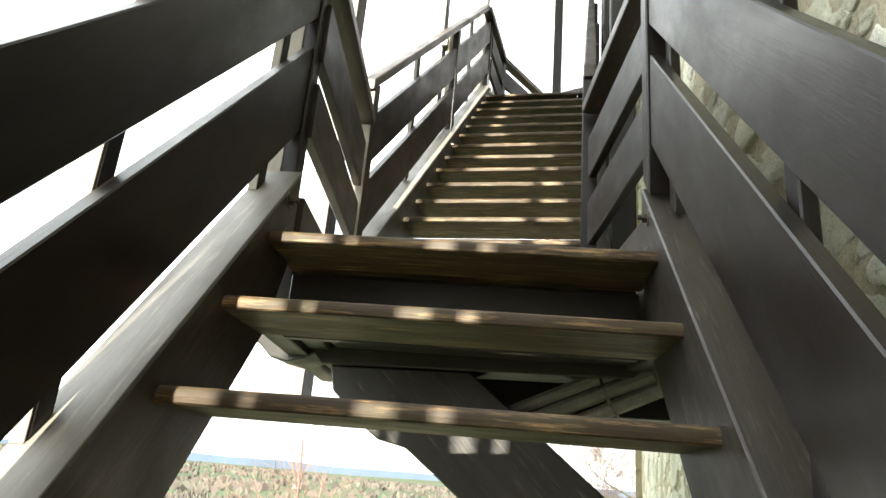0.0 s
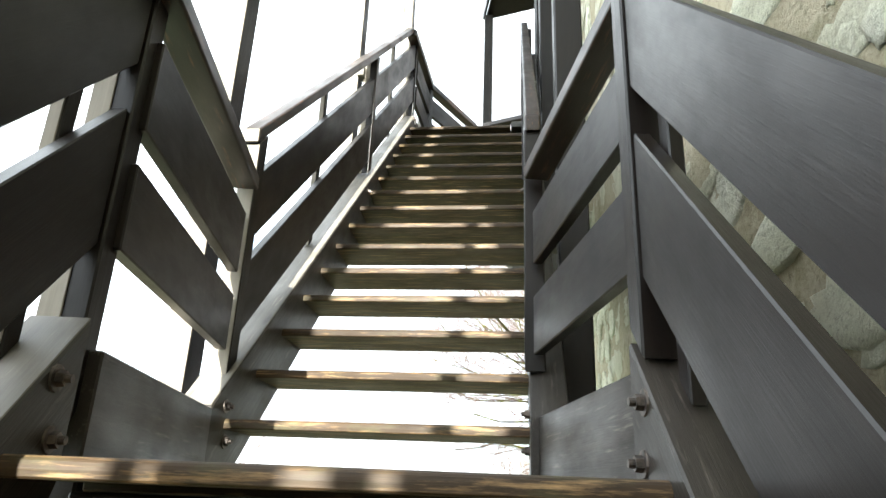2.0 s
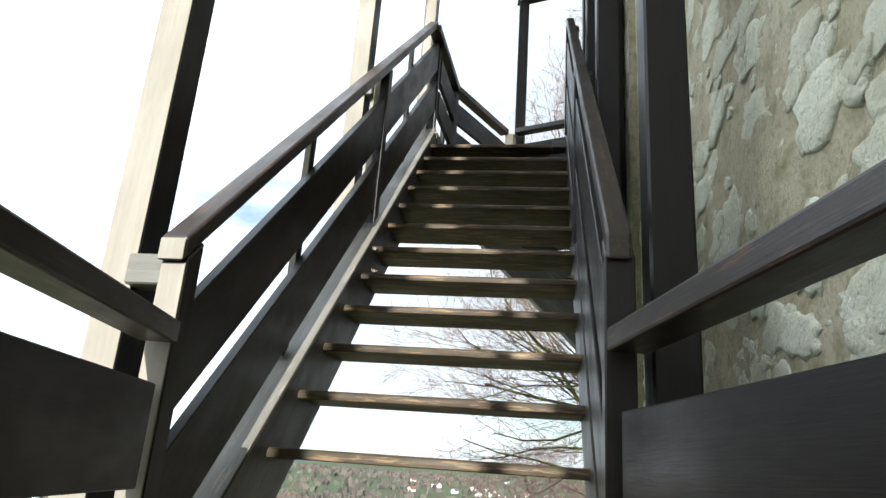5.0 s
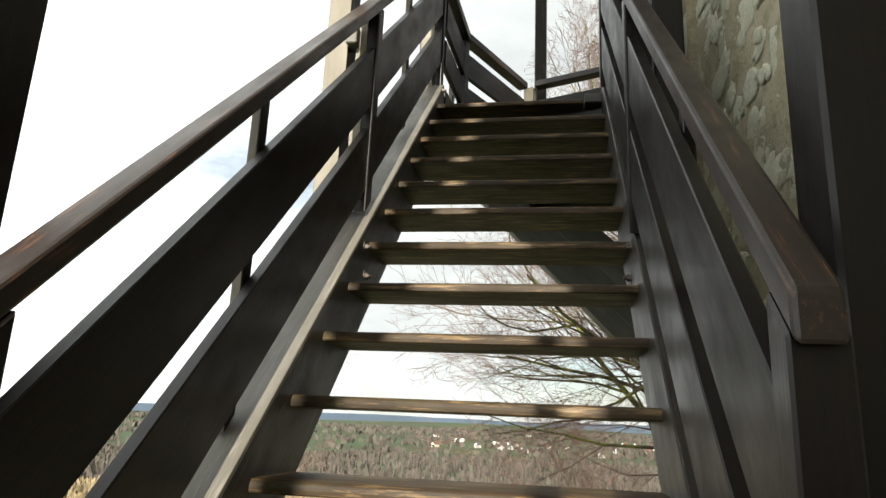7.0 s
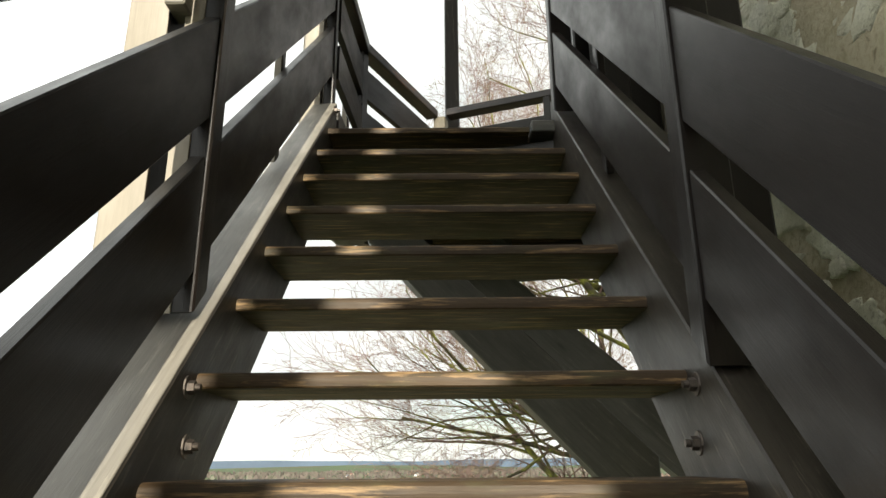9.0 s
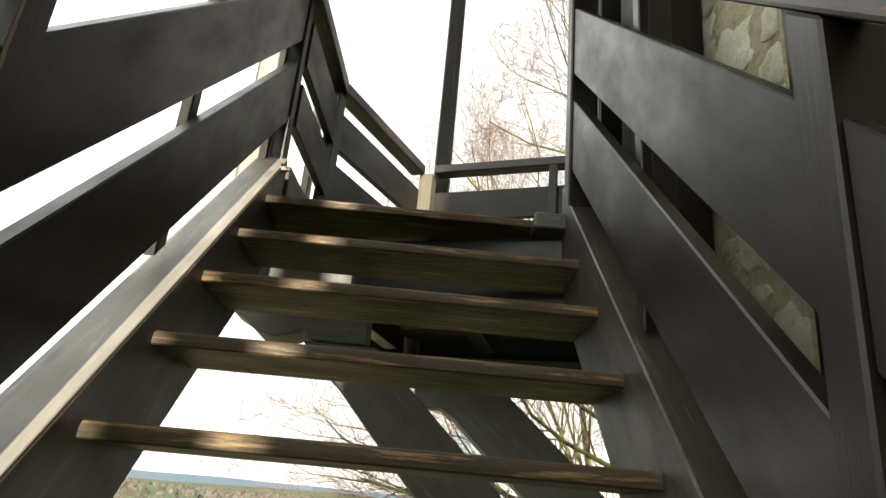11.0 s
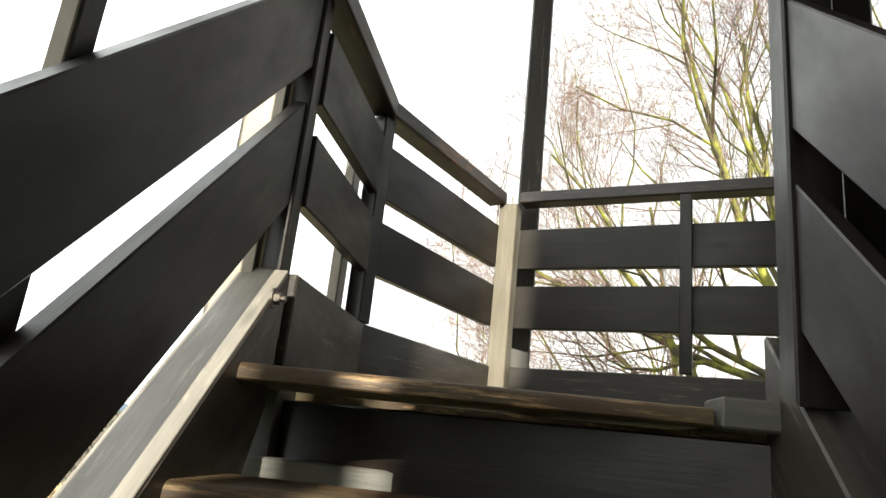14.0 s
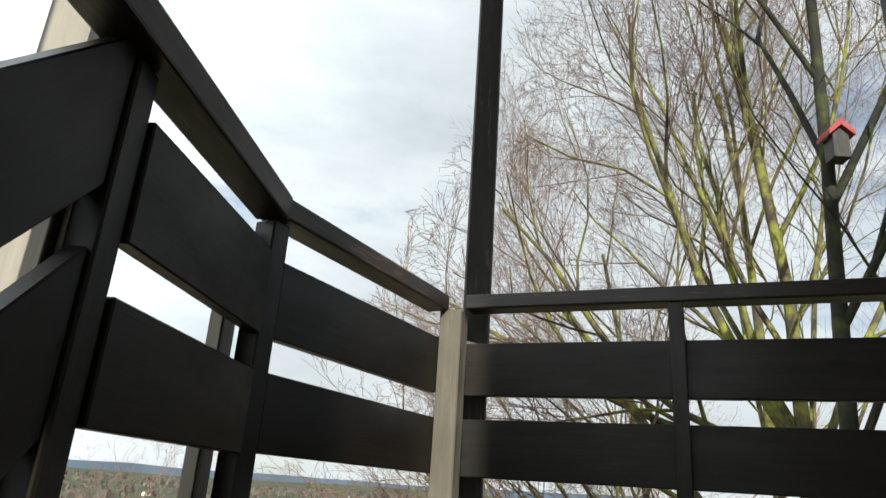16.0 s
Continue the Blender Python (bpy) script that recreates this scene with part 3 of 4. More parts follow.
# out of view: assumed from the tall posts, added to dim the upper stairs
shelter = thing("canopy_roof", (-0.45, 4.3, 6.3), "dark timber canopy assumed on the tall posts, out of view, shading the stairs", "roof")
for i in range(11):
    x0 = -1.34 + 0.155 * i
    prism("roof_board", [(x0, 2.55, 6.402), (x0 + 0.150, 2.55, 6.402), (x0 + 0.150, 2.55, 6.432), (x0, 2.55, 6.432)], (0, 3.35, 0), (0, 1, 0), WOOD, shelter, 0.003)
for y in (2.72, 4.20, 5.58):
    prism("rafter", [(-1.30, y, 6.28), (0.34, y, 6.28), (0.34, y, 6.40), (-1.30, y, 6.40)], (0, 0.09, 0), (1, 0, 0), WOOD, shelter, 0.004)

# ---------------------------------------------------------------- tower wall
WALL_PLAN = [(1.35, -4.5), (0.62, 0.5), (0.37, 2.1), (0.36, 5.30), (4.5, 5.0)]
WALL_TOP = 9.0
wall_tower = thing("wall_tower", (0.4, 3.0, -4.2), "rough rubble tower wall of pale limestone in sandy mortar", "wall", "", "structure")
rng = random.Random(11)


def wall_face(p, q, z0, z1, parent, cell=0.05):
    """An uneven bed of mortar from p to q, thick behind its face."""
    p, q = Vector((*p, 0)), Vector((*q, 0))
    d = (q - p).normalized()
    n = Vector((-d.y, d.x, 0))
    length = (q - p).length
    nu, nv = max(2, int(length / 0.10)), int((z1 - z0) / 0.10)
    vs, fs = [], []
    for j in range(nv + 1):
        for i in range(nu + 1):
            c = p + d * (length * i / nu) + Vector((0, 0, z0 + (z1 - z0) * j / nv))
            k = 0.0 if i in (0, nu) else 0.014 * noise.noise(c * 4.1) + 0.008 * noise.noise(c * 11.0)
            vs.append(c + n * k)
    for j in range(nv):
        for i in range(nu):
            a = j * (nu + 1) + i
            fs.append((a, a + nu + 1, a + nu + 2, a + 1))
    b = len(vs)
    vs += [p - n * 0.6 + Vector((0, 0, z0)), q - n * 0.6 + Vector((0, 0, z0)), q - n * 0.6 + Vector((0, 0, z1)), p - n * 0.6 + Vector((0, 0, z1))]
    fs += [(b, b + 1, b + 2, b + 3), (nv * (nu + 1), b + 3, b + 2, nv * (nu + 1) + nu), (0, nu, b + 1, b)]
    me = bpy.data.meshes.new("mortar_bed")
    me.from_pydata([tuple(v) for v in vs], [], fs)
    me.materials.append(MORTAR)
    for f in me.polygons:
        f.use_smooth = True
    hang(new("mortar_bed", me), parent, Matrix.Identity(4))
    return p, d, n, length


def stone_mesh(w, h, r):
    """One rubble stone: an uneven outline with a rounded, lumpy face. Local x along the wall, z up, y out of the wall."""
    k = r.randint(13, 16) if max(w, h) < 0.16 else r.randint(26, 34)
    tilt = r.uniform(-0.30, 0.38)
    p1, p2, p3 = r.uniform(0, 6.28), r.uniform(0, 6.28), r.uniform(0, 6.28)
    ring = []
    for i in range(k):
        a = 2 * math.pi * (i + r.uniform(-0.3, 0.3)) / k
        c, s = math.cos(a), math.sin(a)
        e = (abs(c) ** 2.6 + abs(s) ** 2.6) ** (-1 / 2.6) * (0.94 + 0.10 * math.sin(2 * a + p1) + 0.07 * math.sin(5 * a + p2) + 0.05 * math.sin(9 * a + p3)) * r.uniform(0.82, 1.12)
        x, z = c * e * w / 2, s * e * h / 2
        ring.append((x * math.cos(tilt) - z * math.sin(tilt), x * math.sin(tilt) + z * math.cos(tilt)))
    proud = r.uniform(0.002, 0.009)
    vs, fs = [], []
    for sc, y in ((1.0, -0.016), (0.985, proud * 0.35), (0.88, proud * 0.95), (0.5, proud * 0.9)):
        for x, z in ring:
            vs.append((x * sc, y + r.uniform(-0.002, 0.002), z * sc))
    vs.append((0, proud * r.uniform(0.6, 1.1), 0))
    for q in range(3):
        for i in range(k):
            fs.append((q * k + i, q * k + (i + 1) % k, (q + 1) * k + (i + 1) % k, (q + 1) * k + i))
    for i in range(k):
        fs.append((3 * k + i, 3 * k + (i + 1) % k, 4 * k))
    return vs, fs


def lay_stones(face, z0, z1, near):
    """Stones in rough courses over a face: those inside near are parts of their own, the others one joined part."""
    p, d, n, length = face
    m3 = Matrix((d, n, Vector((0, 0, 1)))).transposed().to_4x4()
    joined_v, joined_f = [], []
    z = z0
    while z < z1:
        course = rng.uniform(0.11, 0.27)
        s = rng.uniform(-0.1, 0.1)
        while s < length:
            w = rng.uniform(0.14, 0.42) * (1.0 if rng.random() < 0.6 else 0.5)
            if rng.random() < 0.96:
                h = min(course * rng.uniform(0.62, 0.98), 0.78 * w)
                c = p + d * (s + w / 2) + Vector((0, 0, z + course / 2 + rng.uniform(-0.03, 0.03)))
                if 0.05 < s + w / 2 < length - 0.05:
                    m = Matrix.Translation(c) @ m3
                    vs, fs = stone_mesh(w * rng.uniform(0.80, 1.04), h * rng.uniform(0.85, 1.12), rng)
                    if near(c) and STONES[0] < 300:
                        me = bpy.data.meshes.new("stone")
                        me.from_pydata(vs, [], fs)
                        me.materials.append(STONE)
                        me.polygons.foreach_set("use_smooth", [True] * len(fs))
                        hang(new("stone", me), wall_tower, m)
                        STONES[0] += 1
                    else:
                        b = len(joined_v)
                        joined_v += [tuple(m @ Vector(v)) for v in vs]
                        joined_f += [tuple(b + i for i in f) for f in fs]
            for _ in range(3):
                c = p + d * min(length - 0.06, max(0.06, s + w * rng.uniform(0.5, 1.3))) + Vector((0, 0, z + course * rng.uniform(-0.15, 1.0)))
                size = rng.uniform(0.04, 0.15)
                vs, fs = stone_mesh(size, size * rng.uniform(0.5, 0.9), rng)
                m, b = Matrix.Translation(c) @ m3, len(joined_v)
                joined_v += [tuple(m @ Vector(v)) for v in vs]
                joined_f += [tuple(b + i for i in f) for f in fs]
            s += w
        z += course
    me = bpy.data.meshes.new("far_stones")
    me.from_pydata(joined_v, [], joined_f)
    me.materials.append(STONE)
    me.polygons.foreach_set("use_smooth", [True] * len(joined_f))
    ob = hang(new("far_stones", me), wall_tower, Matrix.Identity(4))
    ob["kind"] = "stuff"


STONES = [0]
for i, (p, q) in enumerate(zip(WALL_PLAN, WALL_PLAN[1:])):
    face = wall_face(p, q, -4.2, WALL_TOP, wall_tower)
    if i in (1, 2):
        lay_stones(face, -1.4, 5.6, lambda c: (0.2 < c.z < 4.6 and c.y < 5.2) if c.y > 2.1 else (0.2 < c.z < 1.9 and c.y > 1.0))

# unseen narrow and stepped blockers added behind the walk's start to shade the stairs
sun_mask = thing("wall_south", (0.5, -3.0, -4.2), "unseen blocker wall added to shape the sun patches on the stairs", "wall", "", "structure")
def mask_piece(name, *outline):
    prism(name, [(x + 0.272, -3.0, z - 1.53 if z > -4 else z) for x, z in outline], (0, 0.25, 0), (0, 0, 1), MORTAR, sun_mask, 0.01)


mask_piece("pier", (-1.12, -4.2), (-0.985, -4.2), (-0.985, 5.9), (-0.885, 6.4), (-0.885, 12.5), (-1.14, 12.5), (-1.14, 9.12), (-1.048, 9.11), (-1.097, 4.8))
mask_piece("gable", (-0.27, 4.4), (0.7, 4.4), (0.7, 12.5), (-0.63, 12.5), (-0.63, 10.5), (-0.49, 10.4), (-0.49, 9.55), (-0.81, 9.2), (-0.81, 7.25), (-0.56, 6.95), (-0.40, 6.65), (-0.27, 5.5))
mask_piece("mullion", (-0.49, 4.4), (-0.42, 4.4), (-0.42, 6.3), (-0.49, 6.3))
for x0, x1 in ((-0.79, -0.745), (-0.73, -0.56), (-0.50, -0.44), (-0.41, 0.7)):
    mask_piece("panel", (x0, -4.2), (x1, -4.2), (x1, 4.40), (x0, 4.40))

# ---------------------------------------------------------------- ground
gm = Mat("winter_valley_ground", 0.95, 0, 0.1)
g1, g2, g3 = gm.noise(gm.vec((0.004, 0.004, 0.004), False), 1.0, 4), gm.noise(gm.vec((0.03, 0.03, 0.03), False), 1.0, 6), gm.noise(gm.vec((0.6, 0.6, 0.6), False), 1.0, 6)
gc = gm.ramp(g1, (0.36, (0.075, 0.066, 0.040)), (0.44, (0.050, 0.072, 0.040)), (0.56, (0.062, 0.098, 0.050)), (0.66, (0.085, 0.065, 0.045)))
gc = gm.mix(gm.ramp(g2, (0.50, 0.0), (0.66, 0.7)), gc, (0.075, 0.062, 0.042))
gc = gm.mix(gm.ramp(g3, (0.4, 0.0), (0.7, 0.5)), gc, (0.06, 0.055, 0.03))
GROUND = gm.done(gc, g3, 0.1)


def ground_height(x, y):
    d = math.hypot(x - 1.5, y - 2.0)
    s = min(1.0, max(0.0, (d - 6.0) / 85.0))
    h = -4.2 - 27.0 * (s * s * (3 - 2 * s))
    if d > 420:
        f = min(1.0, (d - 420) / 2600)
        h += f * (26 + 22 * noise.noise(Vector((x * 0.0011, y * 0.0011, 1.7)))) + f * 3 * noise.noise(Vector((x * 0.006, y * 0.006, 4.0)))
    return h + (0.15 * noise.noise(Vector((x * 0.3, y * 0.3, 0))) if d > 5 else 0.0)


rings = [0.0, 3, 6, 9, 13, 18, 24, 32, 42, 54, 70, 90, 115, 150, 200, 260, 340, 430, 520, 640, 780, 950, 1150, 1400, 1700, 2050, 2450, 2900, 3400, 4300]
verts, faces, RAYS = [(1.5, 2.0, -4.2)], [], 96
for r in rings[1:]:
    for i in range(RAYS):
        a = 2 * math.pi * i / RAYS
        x, y = 1.5 + r * math.cos(a), 2.0 + r * math.sin(a)
        verts.append((x, y, ground_height(x, y)))
for i in range(RAYS):
    faces.append((0, 1 + i, 1 + (i + 1) % RAYS))
for j in range(len(rings) - 2):
    for i in range(RAYS):
        p, q = 1 + j * RAYS, 1 + (j + 1) * RAYS
        faces.append((p + i, q + i, q + (i + 1) % RAYS, p + (i + 1) % RAYS))
gme = bpy.data.meshes.new("ground")
gme.from_pydata(verts, [], faces)
gme.materials.append(GROUND)
for f in gme.polygons:
    f.use_smooth = True
tagged(new("ground", gme), "winter valley of fields, scrub and low hills", "ground", "", "structure")
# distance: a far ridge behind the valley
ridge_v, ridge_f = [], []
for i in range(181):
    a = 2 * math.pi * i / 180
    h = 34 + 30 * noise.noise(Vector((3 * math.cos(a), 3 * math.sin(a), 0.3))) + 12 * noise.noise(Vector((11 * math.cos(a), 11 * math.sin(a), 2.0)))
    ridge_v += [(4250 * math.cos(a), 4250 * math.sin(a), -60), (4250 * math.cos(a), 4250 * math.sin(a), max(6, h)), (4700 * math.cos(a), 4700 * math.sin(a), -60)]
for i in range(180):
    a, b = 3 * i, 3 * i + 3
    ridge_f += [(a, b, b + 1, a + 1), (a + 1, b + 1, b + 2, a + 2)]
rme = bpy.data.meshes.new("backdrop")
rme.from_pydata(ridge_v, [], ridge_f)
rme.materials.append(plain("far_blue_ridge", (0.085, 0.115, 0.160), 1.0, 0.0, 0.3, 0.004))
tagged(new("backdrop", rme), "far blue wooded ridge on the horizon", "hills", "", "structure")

# pond in the valley
wm = Mat("pond_water", 0.12, 0, 0.5)
POND = wm.done(wm.ramp(wm.noise(wm.vec((0.05, 0.05, 0.05), False), 1.0), (0.3, (0.05, 0.055, 0.05)), (0.7, (0.09, 0.09, 0.075))))


def pond(cx, cy, rx, ry, seed, z):
    r = random.Random(seed)
    n = 48
    vs = [(0, 0, 0)] + [(rx * math.cos(2 * math.pi * i / n) * (1 + 0.28 * noise.noise(Vector((math.cos(2 * math.pi * i / n) * 2.2, math.sin(2 * math.pi * i / n) * 2.2, seed)))),
                         ry * math.sin(2 * math.pi * i / n) * (1 + 0.28 * noise.noise(Vector((math.cos(2 * math.pi * i / n) * 2.6, math.sin(2 * math.pi * i / n) * 2.6, seed + 5)))), 0) for i in range(n)]
    me = bpy.data.meshes.new("water")
    me.from_pydata(vs, [], [(0, 1 + i, 1 + (i + 1) % n) for i in range(n)])
    me.materials.append(POND)
    ob = tagged(new("water", me), "still pond among reed beds in the valley", "pond", "ponds", "structure")
    ob.matrix_basis = pose(cx, cy, z)
    return ob


pond(-12, 152, 66, 26, 3, -30.7)
pond(-118, 176, 34, 18, 8, -30.66)
pond(64, 196, 32, 10, 6, -30.74)
pond(-30, 205, 40, 7, 12, -30.62)


def tufts(name, label, count, place, height, width, material, seed, lean=0.25, blades=5):
    """Upright dry stalks or bare crowns, as clumps of thin blades."""
    r = random.Random(seed)
    vs, fs = [], []
    for _ in range(count):
        x, y = place(r)
        z = ground_height(x, y) - 0.2
        hh, ww = height * r.uniform(0.55, 1.25), width * r.uniform(0.6, 1.3)
        for _ in range(blades):
            a, k = r.uniform(0, 6.28), r.uniform(0.1, 0.5)
            bx, by = x + ww * r.uniform(-0.6, 0.6), y + ww * r.uniform(-0.6, 0.6)
            tx, ty = bx + hh * lean * r.uniform(-1, 1), by + hh * lean * r.uniform(-1, 1)
            dx, dy = math.cos(a) * ww * k * 0.5, math.sin(a) * ww * k * 0.5
            b, m = len(vs), hh * r.uniform(0.35, 0.65)
            vs += [(bx - dx * 0.4, by - dy * 0.4, z), (bx + dx * 0.4, by + dy * 0.4, z), ((bx + tx) / 2 + dx, (by + ty) / 2 + dy, z + m), (tx, ty, z + hh * r.uniform(0.8, 1)), ((bx + tx) / 2 - dx, (by + ty) / 2 - dy, z + m)]
            fs.append((b, b + 1, b + 2, b + 3, b + 4))
    me = bpy.data.meshes.new(name)
    me.from_pydata(vs, [], fs)
    me.materials.append(material)
    return tagged(new(name, me), label, "vegetation", "", "stuff")


def sector(r0, r1, a0, a1):
    def place(r):
        d, a = math.sqrt(r.uniform(r0 * r0, r1 * r1)), radians(r.uniform(a0, a1))
        return d * math.sin(a), d * math.cos(a)
    return place


def isle(m):
    i = m.n.new("ShaderNodeNewGeometry")
    return i.outputs["Random Per Island"]


def brush(name, *stops):
    m = Mat(name, 0.95, 0, 0.1)
    return m.done(m.ramp(isle(m), *stops))


REED = brush("dry_reed", (0.0, (0.25, 0.19, 0.11)), (0.5, (0.33, 0.265, 0.16)), (1.0, (0.17, 0.13, 0.08)))
BRUSH = brush("bare_woodland", (0.0, (0.078, 0.068, 0.060)), (0.6, (0.110, 0.090, 0.078)), (1.0, (0.105, 0.105, 0.080)))
SCRUB = brush("bare_scrub", (0.0, (0.12, 0.085, 0.060)), (0.6, (0.17, 0.135, 0.085)), (1.0, (0.20, 0.185, 0.085)))
tufts("reed_bed", "tall dry yellow reeds around the ponds", 5200, sector(196, 330, -52, 38), 5.5, 4.5, REED, 21, 0.12)
tufts("reed_bed", "dry yellow reeds on the near bank of the pond", 1500, sector(96, 130, -50, 35), 2.2, 3.0, REED, 22, 0.2)
tufts("far_woods", "bare brown winter woodland beyond the reeds", 3600, sector(335, 640, -60, 45), 7, 7, BRUSH, 23, 0.2)
tufts("far_woods", "strips of bare woodland between far fields", 2300, sector(700, 2300, -60, 45), 9, 22, BRUSH, 24, 0.3)
tufts("scrub", "bare reddish scrub on the slope below the tower", 1500, sector(26, 92, -55, 40), 2.4, 2.4, SCRUB, 25, 0.4)

WILLOW = brush("yellow_willow_twigs", (0.0, (0.50, 0.44, 0.06)), (1.0, (0.62, 0.56, 0.10)))
GREENERY = brush("yellow_green_bushes", (0.0, (0.16, 0.17, 0.035)), (1.0, (0.26, 0.25, 0.06)))


def bush_at(cx, cy, rad):
    def place(r):
        a, d = r.uniform(0, 6.28), rad * math.sqrt(r.random())
        return cx + d * math.cos(a), cy + d * math.sin(a)
    return place


tufts("willow_bush", "bright yellow willow bush on the pond bank", 90, bush_at(-41.3, 234.0, 2.6), 6.5, 1.3, WILLOW, 26, 0.12)
tufts("scrub", "yellow-green bushes among the bare scrub", 130, sector(30, 62, 3, 16), 2.6, 1.2, GREENERY, 27, 0.5, 9)

# village houses far across the valley
WALLS = [plain("white_render", (0.80, 0.79, 0.76), 0.9), plain("cream_render", (0.66, 0.60, 0.48), 0.9)]
ROOFS = [plain("red_tiles", (0.17, 0.085, 0.065), 0.9), plain("grey_slates", (0.10, 0.10, 0.11), 0.8)]
DARKPANE = plain("window_glass", (0.03, 0.035, 0.04), 0.15)


def house(x, y, turn, w, dpt, h, wall, tiles):
    top = thing("house", (0, 0, 0), "small far village house with a pitched roof", "house", "village houses")
    prism("wall", [(-w / 2, -dpt / 2, 0), (w / 2, -dpt / 2, 0), (w / 2, -dpt / 2, h), (0, -dpt / 2, h + w * 0.4), (-w / 2, -dpt / 2, h)], (0, dpt, 0), (1, 0, 0), wall, top, 0)
    for sg in (-1, 1):
        a, b = Vector((sg * (w / 2 + 0.4), -dpt / 2 - 0.4, h - 0.3)), Vector((0, -dpt / 2 - 0.4, h + w * 0.4 + 0.02))
        prism("roof", [a, b, b + Vector((0, 0, 0.3)), a + Vector((0, 0, 0.3))], (0, dpt + 0.8, 0), b - a, tiles, top, 0)
    for wx in (-w * 0.22, w * 0.22):
        win = prism("window", [(wx - 0.7, -dpt / 2 - 0.03, h * 0.38), (wx + 0.7, -dpt / 2 - 0.03, h * 0.38), (wx + 0.7, -dpt / 2 - 0.03, h * 0.77), (wx - 0.7, -dpt / 2 - 0.03, h * 0.77)], (0, 0.06, 0), (1, 0, 0), WALLS[0], top, 0)
        prism("pane", [(wx - 0.6, -dpt / 2 - 0.05, h * 0.4), (wx + 0.6, -dpt / 2 - 0.05, h * 0.4), (wx + 0.6, -dpt / 2 - 0.05, h * 0.75), (wx - 0.6, -dpt / 2 - 0.05, h * 0.75)], (0, 0.1, 0), (1, 0, 0), DARKPANE, win, 0)
    top.matrix_basis = pose(x, y, ground_height(x, y) - 0.3, 0, 0, turn)
    return top


hr = random.Random(4)
proto = [house(-70, 900, 20, 6.5, 9, 3.6, WALLS[0], ROOFS[0]), house(-40, 860, -30, 6, 8, 4, WALLS[0], ROOFS[1]), house(120, 980, 60, 7, 9, 3.6, WALLS[1], ROOFS[0])]
for i in range(40):
    if i < 17:
        x, y = hr.gauss(-70, 70), hr.gauss(960, 80)
    elif i < 26:
        x, y = hr.gauss(130, 80), hr.gauss(1120, 80)
    else:
        x, y = hr.uniform(-900, 700), hr.uniform(900, 1700)
    copy_thing(hr.choice(proto), pose(x, y, ground_height(x, y) - 0.3, 0, 0, hr.uniform(-60, 60)))

# mast lamp below the stairs
LX, LY, LZ = -6.86, 10.3, 1.62
lz = ground_height(LX, LY)
lamp = thing("street_lamp", (LX, LY, lz), "tall grey steel mast lamp below the tower", "street lamp")
bm = bmesh.new()
bmesh.ops.create_cone(bm, cap_ends=True, segments=14, radius1=0.075, radius2=0.040, depth=LZ - lz, matrix=Matrix.Translation((LX, LY, (LZ + lz) / 2)))
part("mast", bm, GALVANISED, lamp)
bar("arm", (LX - 0.17, LY, LZ - 0.03), (LX + 0.17, LY, LZ - 0.03), 0.035, 0.035, GALVANISED, lamp)
for dx in (-0.15, 0.15):
    prism("lamp_head", [(LX + dx - 0.075, LY - 0.07, LZ - 0.012), (LX + dx + 0.075, LY - 0.07, LZ - 0.012), (LX + dx + 0.055, LY - 0.07, LZ + 0.035), (LX + dx - 0.055, LY - 0.07, LZ + 0.035)], (0, 0.16, 0), (1, 0, 0), GALVANISED, lamp, 0.008)


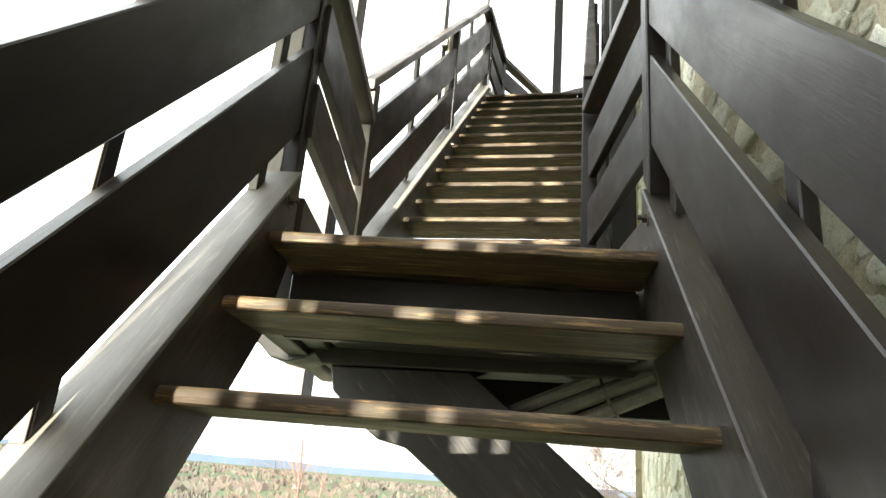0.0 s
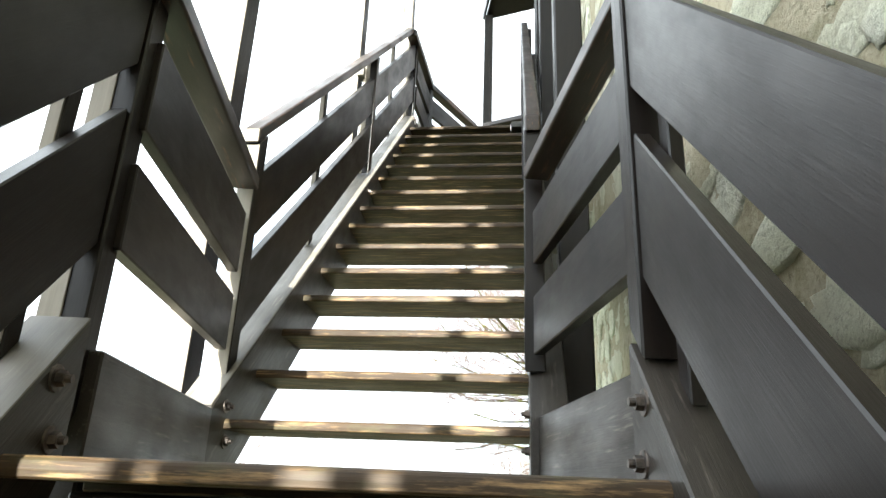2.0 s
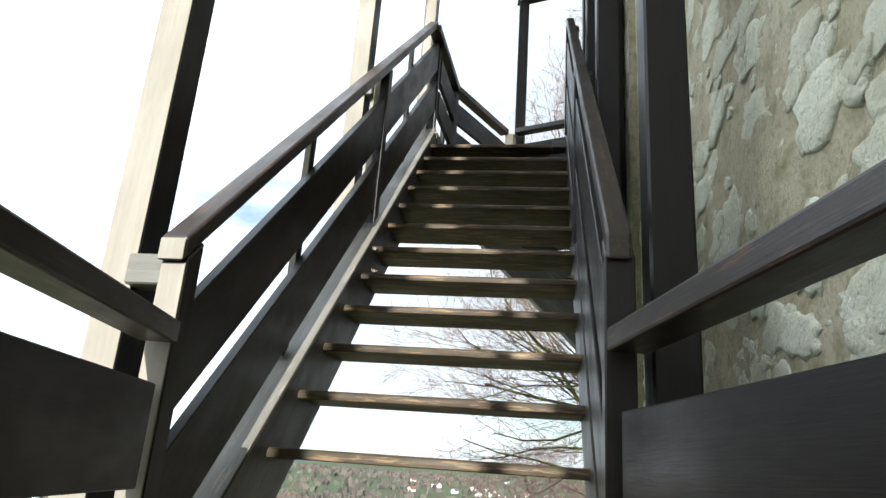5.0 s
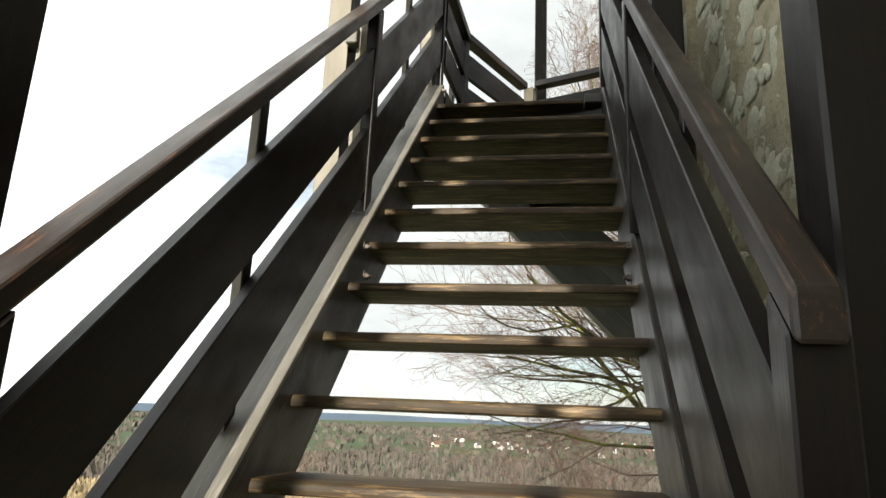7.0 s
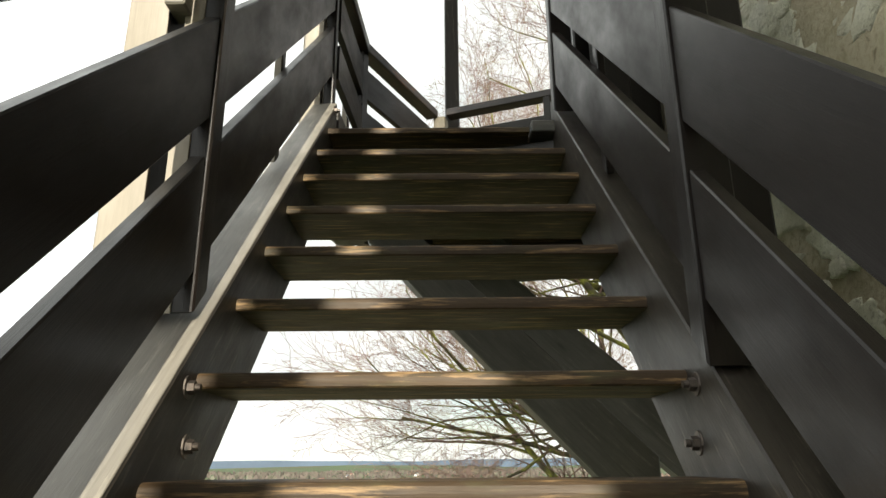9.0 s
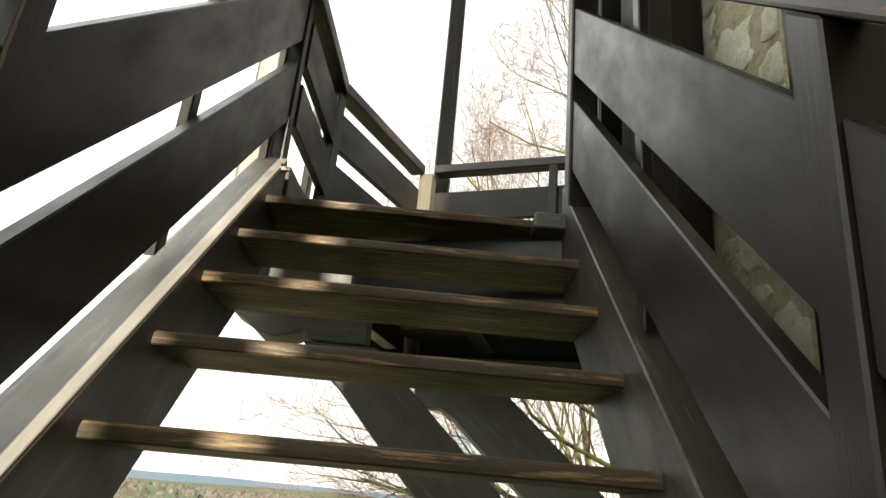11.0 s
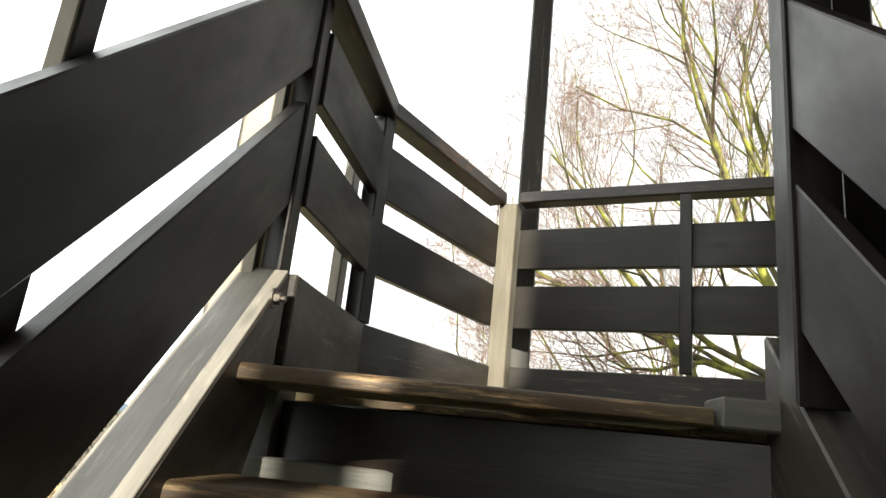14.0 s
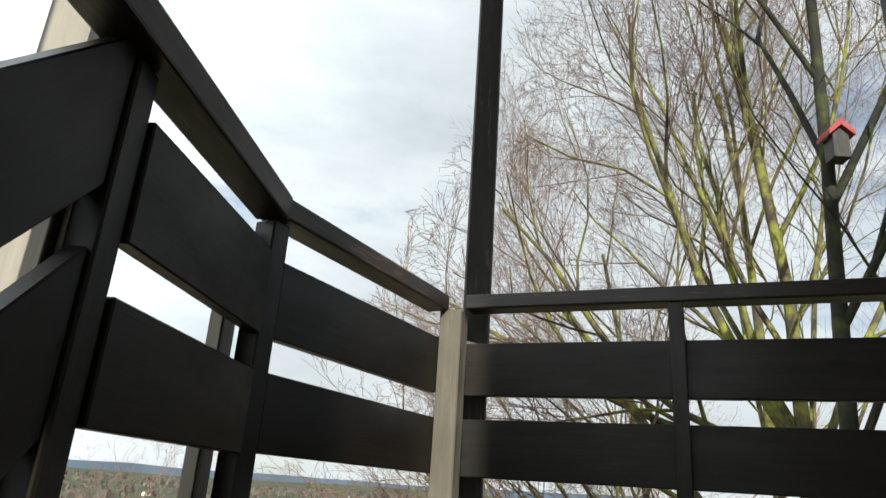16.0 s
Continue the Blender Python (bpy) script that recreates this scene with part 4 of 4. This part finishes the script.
# ---------------------------------------------------------------- trees
STEM = []
def tree(name, label, base, height, lean, seed, bark, twig, trunk_r, spread=0.55, levels=6, first=0.2, kids=(8, 6, 5, 4, 3), droop=0.0, clear=None, limbs=()):
    """A bare tree: a tapered trunk with limbs, and a crown of ever finer twigs."""
    r = random.Random(seed)
    wood, fine = ([], []), ([], [])
    STEM.clear()

    def tube(store, pts, radii, sides):
        vs, fs = store
        b = len(vs)
        for i, (p, rad) in enumerate(zip(pts, radii)):
            t = (pts[min(i + 1, len(pts) - 1)] - pts[max(i - 1, 0)]).normalized()
            u = t.cross(Vector((0.31, 0.87, 0.39))).normalized()
            v = t.cross(u)
            for k in range(sides):
                a = 2 * math.pi * k / sides
                vs.append(tuple(p + (u * math.cos(a) + v * math.sin(a)) * rad))
        for i in range(len(pts) - 1):
            for k in range(sides):
                a, c = b + i * sides + k, b + i * sides + (k + 1) % sides
                fs.append((a, c, c + sides, a + sides))

    def grow(p, d, length, rad, level):
        n = 7 if level == 0 else (6 if level == 1 else (5 if level == 2 else 3))
        pts, radii, dirs = [p], [rad], [d]
        bend = 0.05 if level == 0 else 0.10 + 0.09 * level
        for i in range(n):
            d = (d + Vector((r.gauss(0, 1), r.gauss(0, 1), r.gauss(0, 0.7))) * bend * 0.7 + Vector((0, 0, 0.07 - droop * level * 0.05))).normalized()
            p = p + d * (length / n)
            if clear and not clear(p):
                break
            pts.append(p)
            dirs.append(d)
            radii.append(max(rad * (1 - 0.72 * (i + 1) / n), 0.0028))
        if len(pts) < 2:
            return
        if level == 0:
            STEM.extend(pts)
        tube(wood if level < 3 else fine, pts, radii, (8, 6, 5, 3, 3, 3)[level])
        if level + 1 >= levels:
            return
        k = kids[level]
        for j in range(k):
            f = first + (1 - first) * (j + r.uniform(0.2, 0.9)) / k if level == 0 else 0.18 + 0.82 * (j + r.uniform(0.1, 0.9)) / k
            i = min(int(f * (len(pts) - 1)), len(pts) - 2)
            q = pts[i].lerp(pts[i + 1], f * (len(pts) - 1) - i)
            t = dirs[i]
            side = t.cross(Vector((r.gauss(0, 1), r.gauss(0, 1), r.gauss(0, 1)))).normalized()
            nd = (t + side * r.uniform(spread * 0.8, spread * 1.9)).normalized()
            grow(q, nd, length * r.uniform(0.42, 0.70) * (1.15 - 0.45 * f), radii[i] * r.uniform(0.42, 0.60), level + 1)

    grow(Vector(base), Vector((*lean, 1)).normalized(), height, trunk_r, 0)
    for z, way, reach, rad in limbs:
        grow(min(STEM, key=lambda q: abs(q.z - z)).copy(), Vector(way).normalized(), reach, rad, 1)
    top = thing(name, base, label, "tree", "bare trees")
    for nm, (vs, fs), mat in (("trunk", wood, bark), ("crown", fine, twig)):
        me = bpy.data.meshes.new(nm)
        me.from_pydata(vs, [], fs)
        me.materials.append(mat)
        me.polygons.foreach_set("use_smooth", [True] * len(fs))
        hang(new(nm, me), top, Matrix.Identity(4))
    return top


off_stairs = lambda p: p.y > 9.0 and not (p.y < 22 and p.z > 4.6 and p.x < min(0.2, 0.42 * (p.z - 8.6)) + 0.7 * noise.noise(p * 0.45))  # noqa: E731
LOW_LIMBS = ((0.6, (-0.72, -0.10, 0.72), 5.0, 0.115), (-0.6, (-0.78, 0.12, 0.60), 5.0, 0.105), (3.0, (-0.42, 0.0, 1.0), 7.2, 0.080), (4.2, (-0.36, 0.05, 1.0), 5.6, 0.07), (1.6, (-1.0, -0.15, -0.10), 5.2, 0.075), (2.9, (-1.0, 0.10, -0.05), 5.2, 0.07),
             (0.6, (-1.0, 0.0, -0.20), 5.0, 0.065), (3.8, (-1.0, -0.10, 0.05), 5.0, 0.06), (2.2, (-1.0, 0.25, 0.0), 5.0, 0.06), (0.0, (-1.0, 0.1, -0.15), 4.8, 0.06), (1.2, (-1.0, 0.35, 0.1), 4.8, 0.06))

MOSSY = "bare deciduous tree with mossy yellow-green limbs"
for x, y, ht, lean, sd, bark, twig, rad, fork, lbl in (
        (3.35, 13.6, 15.0, (0.0, 0.0), 2, BARK, TWIG, 0.16, 0.42, MOSSY),
        (4.4, 18.8, 14.0, (-0.05, 0.0), 5, BARK, TWIG, 0.13, 0.30, MOSSY),
        (5.4, 17.0, 17.0, (-0.03, 0.0), 9, BARK, TWIG, 0.17, 0.30, MOSSY),
        (3.12, 11.0, 15.5, (-0.012, 0.0), 14, DARKBARK, DARKBARK, 0.13, 0.50, "dark bare tree with forking limbs beside the landing"),
        (0.3, 27.0, 7.6, (-0.02, 0.0), 31, TWIG, TWIG, 0.08, 0.2, "small bare tree with reddish twigs down the slope")):
    tree("tree", lbl, (x, y, ground_height(x, y) - 0.2), ht, lean, sd, bark, twig, rad, spread=0.40, first=fork, kids=(8, 6, 5, 3, 2) if bark is DARKBARK else (9, 7, 6, 5, 3), clear=off_stairs, limbs=LOW_LIMBS if y == 13.6 else ())
    if bark is DARKBARK:
        perch = min(STEM, key=lambda q: abs(q.z - 7.1)).copy()
for x, y, ht, sd in ((3.2, 21.0, 4.6, 61), (5.0, 24.5, 5.2, 62), (1.0, 30.0, 5.5, 63), (6.8, 27.5, 6.0, 64)):
    tree("shrub", "bare yellow-green shrub on the slope below the tower", (x, y, ground_height(x, y) - 0.2), ht, (0.0, 0.0), sd, BARK, TWIG, 0.05, spread=0.8, levels=5, first=0.05)
for x, y, ht, sd in ((-15.5, 38.0, 15.0, 41), (-24.0, 52.0, 15.0, 43), (10.5, 40.0, 20.0, 47)):
    tree("tree", "bare tree on the slope below the tower", (x, y, ground_height(x, y) - 0.2), ht, (0.0, 0.0), sd, TWIG, TWIG, 0.2)


# nesting box on the dark tree
box = thing("birdhouse", perch + Vector((-0.05, -0.28, -0.2)), "small weathered wooden birdhouse with a red roof on a trunk", "birdhouse")
bx, by, bz = perch + Vector((-0.05, -0.28, -0.2))
prism("body", [(bx - 0.08, by - 0.07, bz), (bx + 0.08, by - 0.07, bz), (bx + 0.08, by - 0.07, bz + 0.24), (bx, by - 0.07, bz + 0.31), (bx - 0.08, by - 0.07, bz + 0.24)], (0, 0.17, 0), (0, 0, 1), BEAMWOOD, box, 0.005)
RED = plain("faded_red_paint", (0.30, 0.030, 0.028), 0.6)
for sg in (-1, 1):
    prism("roof", [(bx + sg * 0.12, by - 0.11, bz + 0.215), (bx, by - 0.11, bz + 0.322), (bx, by - 0.11, bz + 0.40), (bx + sg * 0.12, by - 0.11, bz + 0.27)], (0, 0.25, 0), (sg, 0, -0.8), RED, box, 0.004)
bar("bracket", (bx, by + 0.12, bz + 0.1), (perch.x, perch.y, bz + 0.1), 0.04, 0.03, STEEL, box)
